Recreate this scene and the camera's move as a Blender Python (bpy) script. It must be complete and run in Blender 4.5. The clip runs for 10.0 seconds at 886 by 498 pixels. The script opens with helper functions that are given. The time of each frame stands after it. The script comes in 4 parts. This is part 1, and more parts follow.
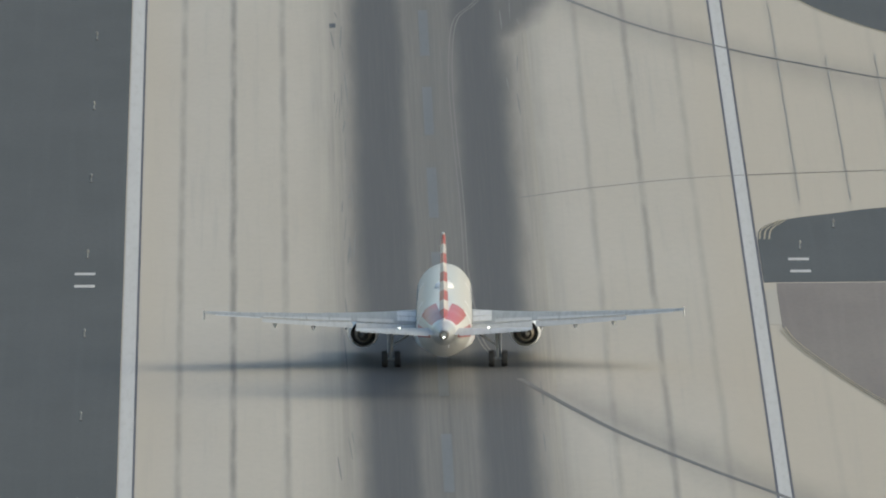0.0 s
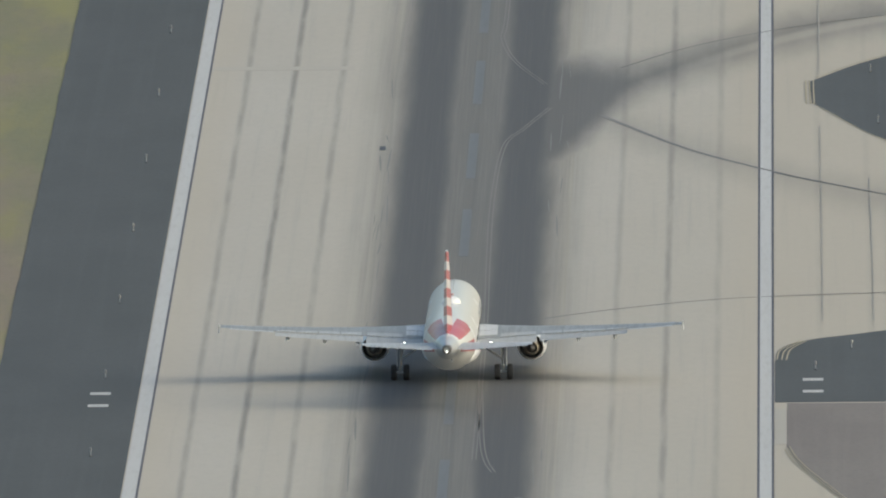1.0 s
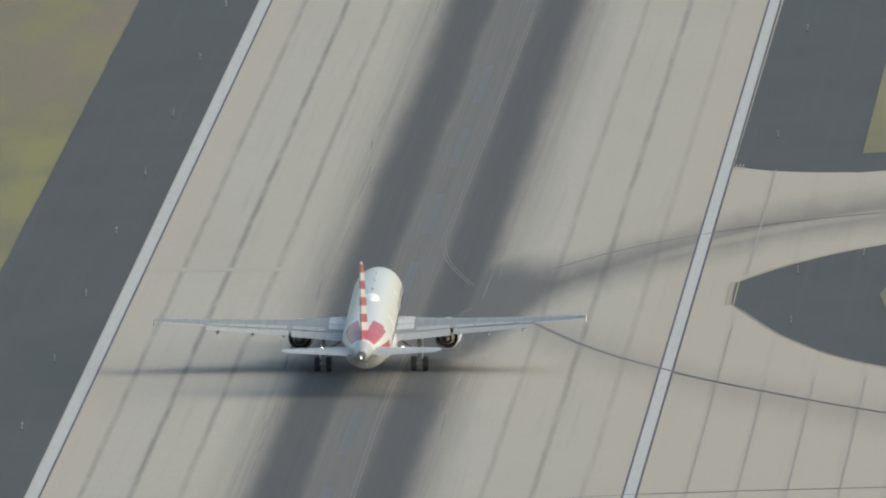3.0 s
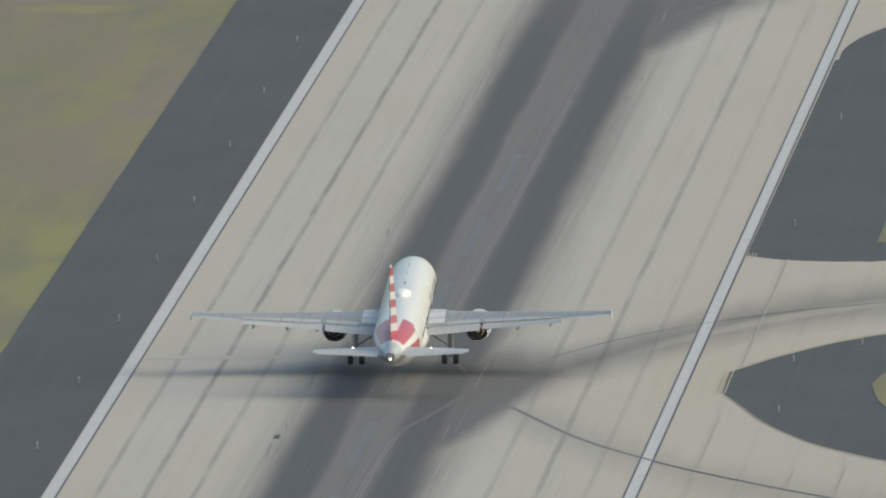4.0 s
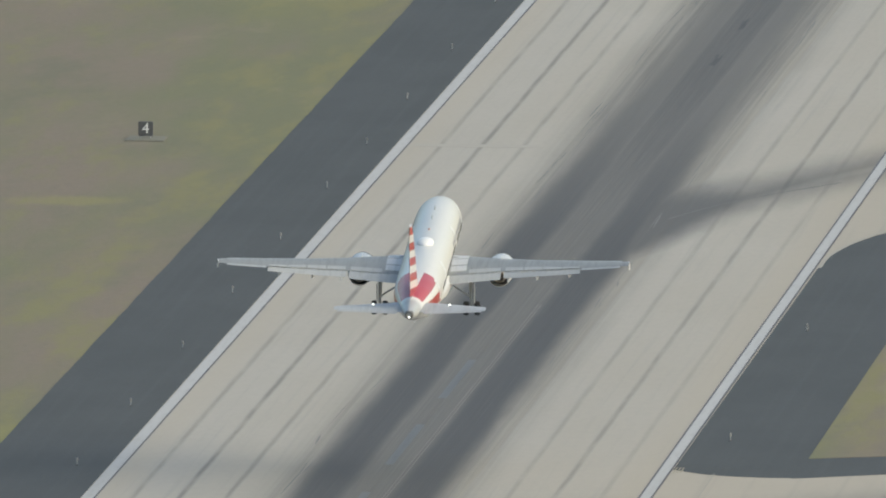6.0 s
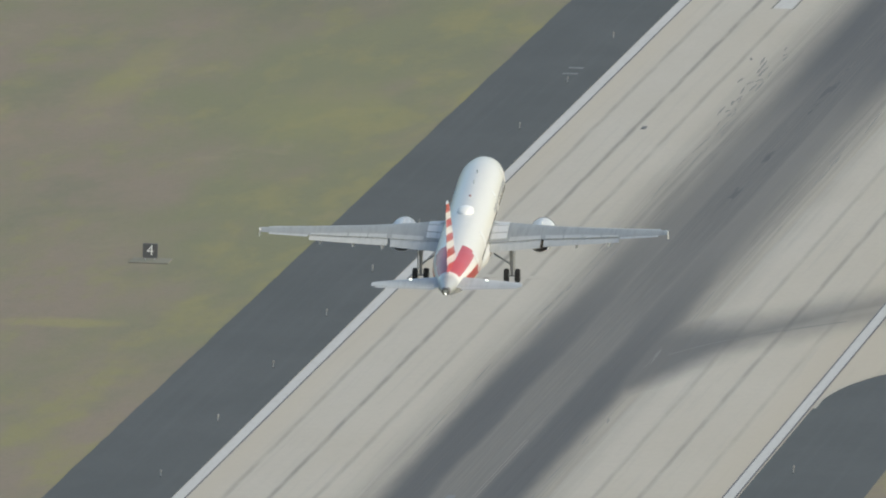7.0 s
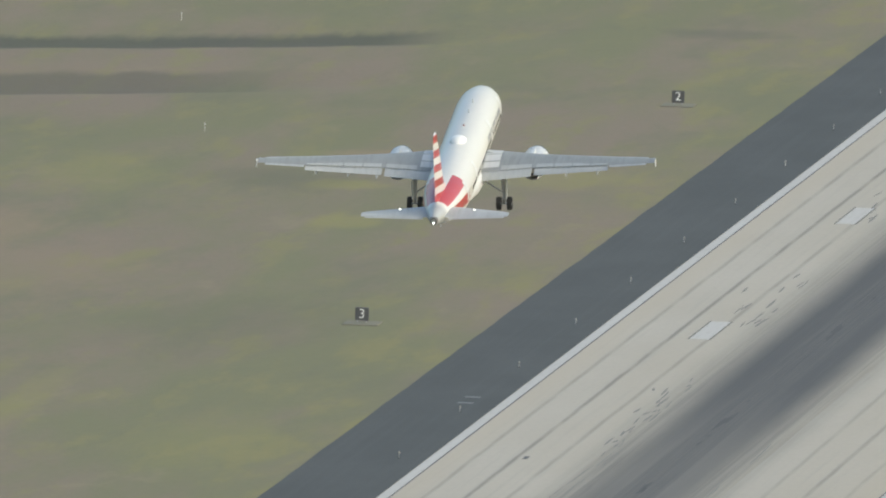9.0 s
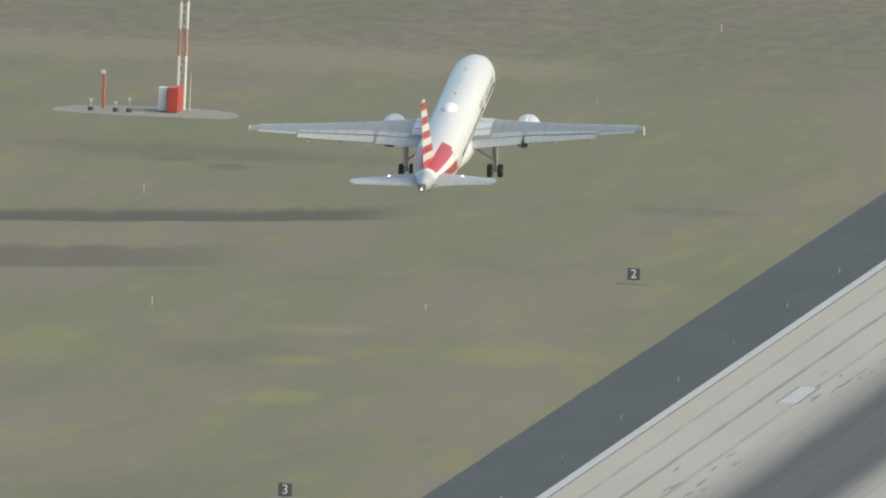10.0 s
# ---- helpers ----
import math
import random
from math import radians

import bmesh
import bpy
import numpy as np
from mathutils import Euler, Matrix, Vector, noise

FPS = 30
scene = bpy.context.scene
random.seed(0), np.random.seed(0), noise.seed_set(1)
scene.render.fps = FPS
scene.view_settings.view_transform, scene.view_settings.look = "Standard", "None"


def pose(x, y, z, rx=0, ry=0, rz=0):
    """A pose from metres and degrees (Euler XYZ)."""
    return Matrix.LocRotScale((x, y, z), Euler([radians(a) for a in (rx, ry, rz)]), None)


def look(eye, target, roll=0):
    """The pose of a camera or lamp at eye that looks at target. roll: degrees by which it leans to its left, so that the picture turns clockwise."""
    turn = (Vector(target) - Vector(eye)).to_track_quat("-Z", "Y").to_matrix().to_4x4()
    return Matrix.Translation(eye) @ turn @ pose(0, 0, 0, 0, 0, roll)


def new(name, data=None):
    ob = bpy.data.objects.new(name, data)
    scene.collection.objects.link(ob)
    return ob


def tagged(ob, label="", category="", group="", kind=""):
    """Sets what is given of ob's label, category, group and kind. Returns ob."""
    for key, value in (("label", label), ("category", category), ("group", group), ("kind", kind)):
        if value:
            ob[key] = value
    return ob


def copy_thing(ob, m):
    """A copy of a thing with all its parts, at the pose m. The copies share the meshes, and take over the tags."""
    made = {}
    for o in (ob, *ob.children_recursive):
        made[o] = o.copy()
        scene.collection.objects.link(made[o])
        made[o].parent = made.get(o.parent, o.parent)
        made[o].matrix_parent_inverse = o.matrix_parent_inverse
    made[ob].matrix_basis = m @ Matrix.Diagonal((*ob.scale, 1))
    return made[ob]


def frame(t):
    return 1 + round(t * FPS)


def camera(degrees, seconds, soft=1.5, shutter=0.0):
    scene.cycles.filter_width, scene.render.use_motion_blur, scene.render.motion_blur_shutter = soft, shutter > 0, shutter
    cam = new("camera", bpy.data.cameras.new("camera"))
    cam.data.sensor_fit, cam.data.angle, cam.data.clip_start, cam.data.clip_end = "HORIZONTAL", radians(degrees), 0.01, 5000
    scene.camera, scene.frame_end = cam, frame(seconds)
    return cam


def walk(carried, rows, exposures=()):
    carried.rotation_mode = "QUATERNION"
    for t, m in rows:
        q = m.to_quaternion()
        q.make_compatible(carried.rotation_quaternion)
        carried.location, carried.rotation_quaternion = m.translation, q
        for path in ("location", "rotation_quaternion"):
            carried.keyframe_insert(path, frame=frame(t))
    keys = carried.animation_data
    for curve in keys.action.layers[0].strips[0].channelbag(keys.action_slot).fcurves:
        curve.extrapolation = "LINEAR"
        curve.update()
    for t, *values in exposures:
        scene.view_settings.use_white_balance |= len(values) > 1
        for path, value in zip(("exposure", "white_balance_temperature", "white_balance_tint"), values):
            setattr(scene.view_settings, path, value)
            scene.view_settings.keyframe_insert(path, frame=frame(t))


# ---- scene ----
LENS = 1.5059
PATH = [
    (0.0, -13.06, -2624.91, 257.20, 0.3075, 5.9694, -0.374),
    (0.5, 5.80, -2629.11, 256.27, -0.1941, 5.8344, -0.384),
    (1.0, 24.47, -2634.11, 255.61, -0.5927, 5.7061, -0.417),
    (1.5, 42.99, -2639.52, 255.14, -0.9546, 5.5909, -0.421),
    (2.0, 61.54, -2644.54, 254.77, -1.2950, 5.4879, -0.553),
    (2.5, 80.31, -2648.13, 254.50, -1.6475, 5.3869, -0.640),
    (3.0, 99.48, -2649.70, 254.38, -2.0505, 5.3050, -0.512),
    (3.5, 119.03, -2649.28, 254.42, -2.4605, 5.2256, -0.592),
    (4.0, 138.70, -2647.13, 254.67, -2.8711, 5.1625, -0.433),
    (4.5, 157.83, -2643.03, 255.30, -3.2619, 5.0989, -0.680),
    (5.0, 175.44, -2636.12, 256.49, -3.5880, 5.0527, -0.365),
    (5.5, 190.66, -2625.61, 258.18, -3.8508, 5.0090, -0.444),
    (6.0, 203.49, -2611.84, 260.13, -4.1142, 4.9761, 0.500),
    (6.5, 215.28, -2596.63, 261.94, -4.3653, 4.9221, 0.868),
    (7.0, 227.90, -2582.38, 263.16, -4.6214, 4.8562, 1.748),
    (7.5, 242.60, -2570.71, 263.49, -4.8941, 4.7431, 1.536),
    (8.0, 259.17, -2561.43, 262.96, -5.1588, 4.6035, 1.667),
    (8.5, 276.42, -2552.90, 262.08, -5.4095, 4.4569, 2.176),
    (9.0, 293.15, -2543.45, 261.45, -5.6528, 4.3077, 2.048),
    (9.5, 308.88, -2532.39, 261.13, -5.8766, 4.1627, 2.299),
    (10.0, 323.60, -2519.74, 260.95, -6.0951, 4.0208, 2.465),
]
FLIGHT = [
    (0.0, -0.23, -245.67, 0.00, -0.64, -0.39, -0.02),
    (0.5, -0.33, -209.05, 0.00, -0.63, -0.43, -0.09),
    (1.0, -0.40, -172.72, 0.00, -0.33, -0.33, -0.10),
    (1.5, -0.43, -136.25, 0.00, 0.23, -0.14, -0.06),
    (2.0, -0.45, -98.34, 0.00, 1.00, 0.03, -0.02),
    (2.5, -0.48, -57.91, 0.00, 1.86, 0.11, -0.04),
    (3.0, -0.54, -15.22, 0.00, 2.65, 0.17, -0.14),
    (3.5, -0.49, 24.55, 0.00, 3.47, 0.23, -0.18),
    (4.0, -0.17, 56.48, 0.79, 4.42, 0.32, -0.05),
    (4.5, 0.54, 81.21, 3.27, 5.27, 0.44, 0.22),
    (5.0, 1.55, 104.41, 6.36, 5.73, 0.58, 0.38),
    (5.5, 2.58, 127.71, 9.86, 6.18, 0.71, 0.22),
    (6.0, 3.38, 150.89, 13.83, 7.05, 0.76, -0.34),
    (6.5, 4.15, 174.15, 18.44, 8.21, 0.74, -1.08),
    (7.0, 5.19, 197.78, 23.84, 9.23, 0.69, -1.67),
    (7.5, 6.75, 221.98, 30.01, 9.81, 0.64, -1.95),
    (8.0, 8.74, 246.49, 36.56, 10.07, 0.62, -2.11),
    (8.5, 11.00, 271.11, 43.30, 10.21, 0.62, -2.27),
    (9.0, 13.42, 295.77, 50.25, 10.37, 0.65, -2.42),
    (9.5, 15.81, 320.53, 57.46, 10.52, 0.62, -2.57),
    (10.0, 18.05, 345.44, 64.94, 10.63, 0.48, -2.69),
]


def aim(x, y, z, az, down, roll):
    """Camera pose from its place, heading from the runway's line, dip below the level and roll, in degrees."""
    a, d = radians(az), radians(down)
    way = Vector((math.sin(a) * math.cos(d), math.cos(a) * math.cos(d), -math.sin(d)))
    eye = Vector((x, y, z))
    return look(eye, eye + way * 2800, roll)


cam = camera(LENS, 10.0, soft=2.0)
walk(cam, [(t, aim(*r)) for t, *r in PATH], exposures=[(0.0, -0.18, 6500, 0), (5.0, -0.14, 6470, 0), (10.0, 0.02, 6430, -1)])

# ---- world, sun, exposure ----
SUN_UP, SUN_TURN = 34.0, 106.0          # height and bearing (clockwise from the runway's line)
world = bpy.data.worlds.new("sky")
scene.world = world
world.use_nodes = True
wn = world.node_tree
sky = wn.nodes.new("ShaderNodeTexSky")
sky.sky_type, sky.sun_disc = "NISHITA", False
sky.sun_elevation, sky.sun_rotation = radians(SUN_UP), radians(SUN_TURN)
sky.dust_density, sky.air_density, sky.ozone_density = 4.0, 1.0, 1.0
wn.links.new(sky.outputs["Color"], wn.nodes["Background"].inputs["Color"])
wn.nodes["Background"].inputs["Strength"].default_value = 0.22
sun_data = bpy.data.lights.new("sun", "SUN")
sun_data.energy, sun_data.angle, sun_data.color = 0.62, radians(110), (1.0, 0.80, 0.56)
sun = new("sun", sun_data)
b, e = radians(SUN_TURN), radians(SUN_UP)
sun.matrix_world = look(Vector((math.sin(b) * math.cos(e), math.cos(b) * math.cos(e), math.sin(e))) * 500, (0, 0, 0))


# ---- materials ----
class Mat:
    """A node material with short calls for arithmetic and noise."""

    def __init__(self, name, rough=0.8, metal=0.0):
        self.mat = bpy.data.materials.new(name)
        self.mat.use_nodes = True
        self.nt = self.mat.node_tree
        self.bsdf = self.nt.nodes["Principled BSDF"]
        self.set("Roughness", rough)
        self.set("Metallic", metal)

    def node(self, kind, **props):
        return self.nt.nodes.new(kind)

    def wire(self, value, socket):
        if isinstance(value, bpy.types.NodeSocket):
            self.nt.links.new(value, socket)
        elif isinstance(value, (tuple, list)) and len(value) == 3 and socket.type == "RGBA":
            socket.default_value = (*value, 1)
        else:
            socket.default_value = value

    def set(self, name, value):
        self.wire(value, self.bsdf.inputs[name])

    def m(self, op, a, b=0.0, c=0.0):
        n = self.node("ShaderNodeMath")
        n.operation = op
        for v, s in zip((a, b, c), n.inputs):
            self.wire(v, s)
        return n.outputs[0]

    def step(self, v, lo, hi, a=0.0, b=1.0):
        n = self.node("ShaderNodeMapRange")
        n.interpolation_type = "SMOOTHSTEP"
        for x, s in zip((v, lo, hi, a, b), n.inputs):
            self.wire(x, s)
        return n.outputs[0]

    def mix(self, f, a, b):
        n = self.node("ShaderNodeMix")
        n.data_type = "RGBA"
        self.wire(f, n.inputs[0])
        self.wire(a, n.inputs[6])
        self.wire(b, n.inputs[7])
        return n.outputs[2]

    def place(self):
        """World position split in x, y, z."""
        g = self.node("ShaderNodeNewGeometry")
        s = self.node("ShaderNodeSeparateXYZ")
        self.nt.links.new(g.outputs["Position"], s.inputs[0])
        return s.outputs

    def local(self):
        g = self.node("ShaderNodeTexCoord")
        s = self.node("ShaderNodeSeparateXYZ")
        self.nt.links.new(g.outputs["Object"], s.inputs[0])
        return s.outputs

    def vec(self, x, y, z=0.0):
        n = self.node("ShaderNodeCombineXYZ")
        for v, s in zip((x, y, z), n.inputs):
            self.wire(v, s)
        return n.outputs[0]

    def noise(self, vec, scale=1.0, detail=4.0, rough=0.55):
        n = self.node("ShaderNodeTexNoise")
        self.wire(vec, n.inputs["Vector"])
        n.inputs["Scale"].default_value = scale
        n.inputs["Detail"].default_value = detail
        n.inputs["Roughness"].default_value = rough
        return n.outputs["Fac"]

    def random(self):
        return self.node("ShaderNodeObjectInfo").outputs["Random"]

    def bump(self, height, strength=0.2, distance=0.02):
        n = self.node("ShaderNodeBump")
        n.inputs["Strength"].default_value = strength
        n.inputs["Distance"].default_value = distance
        self.wire(height, n.inputs["Height"])
        self.set("Normal", n.outputs["Normal"])


def plain(name, colour, rough=0.6, metal=0.0, vary=0.12, scale=2.0, glow=0.0):
    k = Mat(name, rough, metal)
    o = k.node("ShaderNodeTexCoord").outputs["Object"]
    n = k.noise(o, scale, 5)
    n2 = k.noise(o, scale * 9, 3)
    f = k.m("ADD", k.m("MULTIPLY", n, 0.65), k.m("MULTIPLY", n2, 0.35))
    k.set("Base Color", k.mix(f, tuple(c * (1 - vary * 1.6) for c in colour), tuple(min(1, c * (1 + vary)) for c in colour)))
    k.set("Roughness", k.step(n2, 0.2, 0.8, rough * 0.85, min(1, rough * 1.15)))
    if glow:
        k.set("Emission Color", colour)
        k.set("Emission Strength", glow)
    return k.mat


def smear(k, x, y, a, b, c, start, half, soft, wob, flare=0.0, lane=0.0):
    """A soft band along y = a + b x + c x2 for x past start, wider where it begins, with a paler lane inside further out."""
    mid = k.m("ADD", k.m("ADD", a, k.m("MULTIPLY", x, b)), k.m("MULTIPLY", k.m("MULTIPLY", x, x), c))
    off = k.m("SUBTRACT", y, mid)
    d = k.m("SUBTRACT", k.m("ADD", k.m("ABSOLUTE", off), wob), k.step(x, 13.5, 4.0, 0.0, flare))
    f = k.m("MULTIPLY", k.step(d, half + soft, half - soft), k.step(x, start - 5, start + 3))
    if lane:
        gap = k.m("MULTIPLY", k.step(k.m("ABSOLUTE", k.m("ADD", off, 3.0)), 5.5, 1.0), k.step(x, 14, 24))
        f = k.m("MULTIPLY", f, k.m("SUBTRACT", 1.0, k.m("MULTIPLY", gap, lane)))
    return f


def concrete_material(name, rubbered=True, light=1.0):
    k = Mat(name, 0.85)
    x, y, z = k.place()
    flat = k.vec(x, k.m("MULTIPLY", y, 0.25))
    broad = k.noise(flat, 0.06, 4)
    grain = k.noise(flat, 1.6, 5, 0.7)
    long = k.noise(k.vec(k.m("MULTIPLY", x, 1.3), k.m("MULTIPLY", y, 0.012)), 1.0, 5, 0.65)
    base = k.mix(broad, (0.385 * light, 0.355 * light, 0.30 * light), (0.46 * light, 0.44 * light, 0.40 * light))
    base = k.mix(k.m("MULTIPLY", k.random(), 0.35), base, (0.42 * light, 0.375 * light, 0.29 * light))
    base = k.mix(k.step(grain, 0.35, 0.75, 0.0, 0.16), base, (0.30, 0.29, 0.265))
    base = k.mix(k.step(long, 0.5, 0.8, 0.0, 0.35), base, (0.29, 0.285, 0.27))
    base = k.mix(k.step(k.m("ABSOLUTE", x), 17.5, 22.0, 0.0, 0.45), base, (0.43 * light, 0.38 * light, 0.30 * light))
    # grime along the lane joints
    j = k.m("SUBTRACT", k.m("FRACT", k.m("ADD", k.m("DIVIDE", x, 3.81), 0.5)), 0.5)
    j = k.m("MULTIPLY", j, 3.81)
    edge = k.noise(k.vec(x, k.m("MULTIPLY", y, 0.05)), 1.0, 4)
    shift = k.m("MULTIPLY", k.m("SUBTRACT", k.noise(k.vec(k.m("MULTIPLY", x, 0.2), k.m("MULTIPLY", y, 0.035)), 1.0, 3), 0.5), 0.3)
    worn = k.m("ADD", k.step(x, -9.0, -10.5), k.m("MULTIPLY", k.m("MULTIPLY", k.step(x, 8.8, 10.5), k.step(x, 21.5, 17.5, 0.35, 1.0)), 0.72))
    deep = k.step(k.m("ABSOLUTE", k.m("SUBTRACT", k.m("ABSOLUTE", x), 15.24)), 1.8, 1.0, 0.62, 1.0)
    grime = k.m("MULTIPLY", k.step(k.m("ABSOLUTE", k.m("ADD", j, shift)), 0.42, 0.02), k.m("MULTIPLY", k.step(edge, 0.30, 0.62, 0.28, 0.68), k.m("MULTIPLY", k.m("MAXIMUM", worn, 0.10), deep)))
    base = k.mix(grime, base, (0.15, 0.145, 0.135))
    if rubbered:
        drift = k.noise(k.vec(k.m("MULTIPLY", x, 0.3), k.m("MULTIPLY", y, 0.014)), 1.0, 4, 0.6)
        wob = k.m("MULTIPLY", k.m("SUBTRACT", drift, 0.5), 1.7)
        fine = k.noise(k.vec(k.m("MULTIPLY", x, 6.0), k.m("MULTIPLY", y, 0.02)), 1.0, 5, 0.7)
        wide = k.step(y, 340, 580, 0.0, 1.0)
        mid = k.m("SUBTRACT", 3.85, k.m("MULTIPLY", wide, 0.9))
        side = k.m("ABSOLUTE", k.m("ADD", x, 0.15))
        d = k.m("ADD", k.m("ABSOLUTE", k.m("SUBTRACT", side, mid)), wob)
        d = k.m("ADD", d, k.m("MULTIPLY", k.m("SUBTRACT", fine, 0.5), 0.5))
        core = k.m("MULTIPLY", k.step(d, k.m("ADD", 4.3, k.m("MULTIPLY", wide, 1.7)), k.m("SUBTRACT", 1.1, k.m("MULTIPLY", wide, 0.7))), k.m("SUBTRACT", 0.97, k.m("MULTIPLY", k.m("MULTIPLY", wide, k.step(y, 760, 640)), 0.20)))
        ribs = k.noise(k.vec(k.m("MULTIPLY", x, 1.9), k.m("MULTIPLY", y, 0.006)), 1.0, 4, 0.65)
        halo = k.m("MULTIPLY", k.step(k.m("ADD", side, wob), 10.6, 4.4), k.m("MULTIPLY", k.step(fine, 0.2, 0.8, 0.60, 0.74), k.step(ribs, 0.32, 0.62, 0.62, 1.08)))
        heart = k.m("MULTIPLY", k.step(side, 4.0, 1.5), k.m("ADD", k.step(fine, 0.25, 0.75, 0.73, 0.81), k.m("MULTIPLY", wide, k.step(y, 640, 780, 0.10, 0.17))))
        halo = k.m("MAXIMUM", halo, heart)
        # a broken dark streak along the centreline further on
        thin = k.m("ADD", k.m("ABSOLUTE", k.m("ADD", x, 0.25)), k.m("MULTIPLY", k.m("SUBTRACT", drift, 0.5), 1.6))
        bits = k.noise(k.vec(k.m("MULTIPLY", x, 0.4), k.m("MULTIPLY", y, 0.03)), 1.0, 3)
        streak = k.m("MULTIPLY", k.m("MULTIPLY", k.step(thin, 0.75, 0.25), wide), k.step(bits, 0.36, 0.60))
        halo = k.m("MAXIMUM", halo, streak)
        rub = k.m("MAXIMUM", core, halo)
        fw = k.noise(k.vec(k.m("MULTIPLY", x, 0.5), k.m("MULTIPLY", y, 0.05)), 1.0, 4)
        w2 = k.m("MULTIPLY", k.m("SUBTRACT", fw, 0.5), 14.0)
        # tyre marks that turn off into the exits
        rub = k.m("MAXIMUM", rub, k.m("MULTIPLY", smear(k, x, y, 4.0, 5.15, -0.053, 2, 11, 19, w2, 42.0, 0.5), k.step(x, 7, 24, 0.86, 0.72)))
        rub = k.m("MAXIMUM", rub, k.m("MULTIPLY", smear(k, x, y, 364.0, 5.8, -0.06, 2, 14, 22, w2, 32.0, 0.3), k.step(x, 7, 24, 0.86, 0.72)))
        rub = k.m("MAXIMUM", rub, k.m("MULTIPLY", smear(k, x, y, 70.0, -4.9, 0.046, 5, 8, 16, w2), 0.30))
        rub = k.m("MAXIMUM", rub, k.m("MULTIPLY", smear(k, x, y, -226.0, -5.0, 0.022, 4, 8, 16, w2), 0.42))
        rub = k.m("MULTIPLY", rub, k.step(fine, 0.15, 0.6, 0.93, 1.0))
        base = k.mix(rub, base, (0.070, 0.073, 0.078))
    k.set("Base Color", base)
    k.bump(grain, 0.25, 0.01)
    return k.mat


def asphalt_material(name, a, b2, joint=0.0):
    k = Mat(name, 0.9)
    x, y, z = k.place()
    flat = k.vec(x, k.m("MULTIPLY", y, 0.3))
    n1 = k.noise(flat, 0.12, 4)
    n2 = k.noise(flat, 2.5, 5, 0.7)
    long = k.noise(k.vec(k.m("MULTIPLY", x, 1.0), k.m("MULTIPLY", y, 0.01)), 1.0, 4)
    c = k.mix(k.step(n1, 0.3, 0.7), a, b2)
    c = k.mix(k.step(long, 0.45, 0.75, 0.0, 0.3), c, tuple(v * 1.25 for v in b2))
    c = k.mix(k.step(n2, 0.4, 0.8, 0.0, 0.3), c, tuple(v * 0.7 for v in a))
    k.set("Base Color", c)
    k.bump(n2, 0.3, 0.01)
    return k.mat


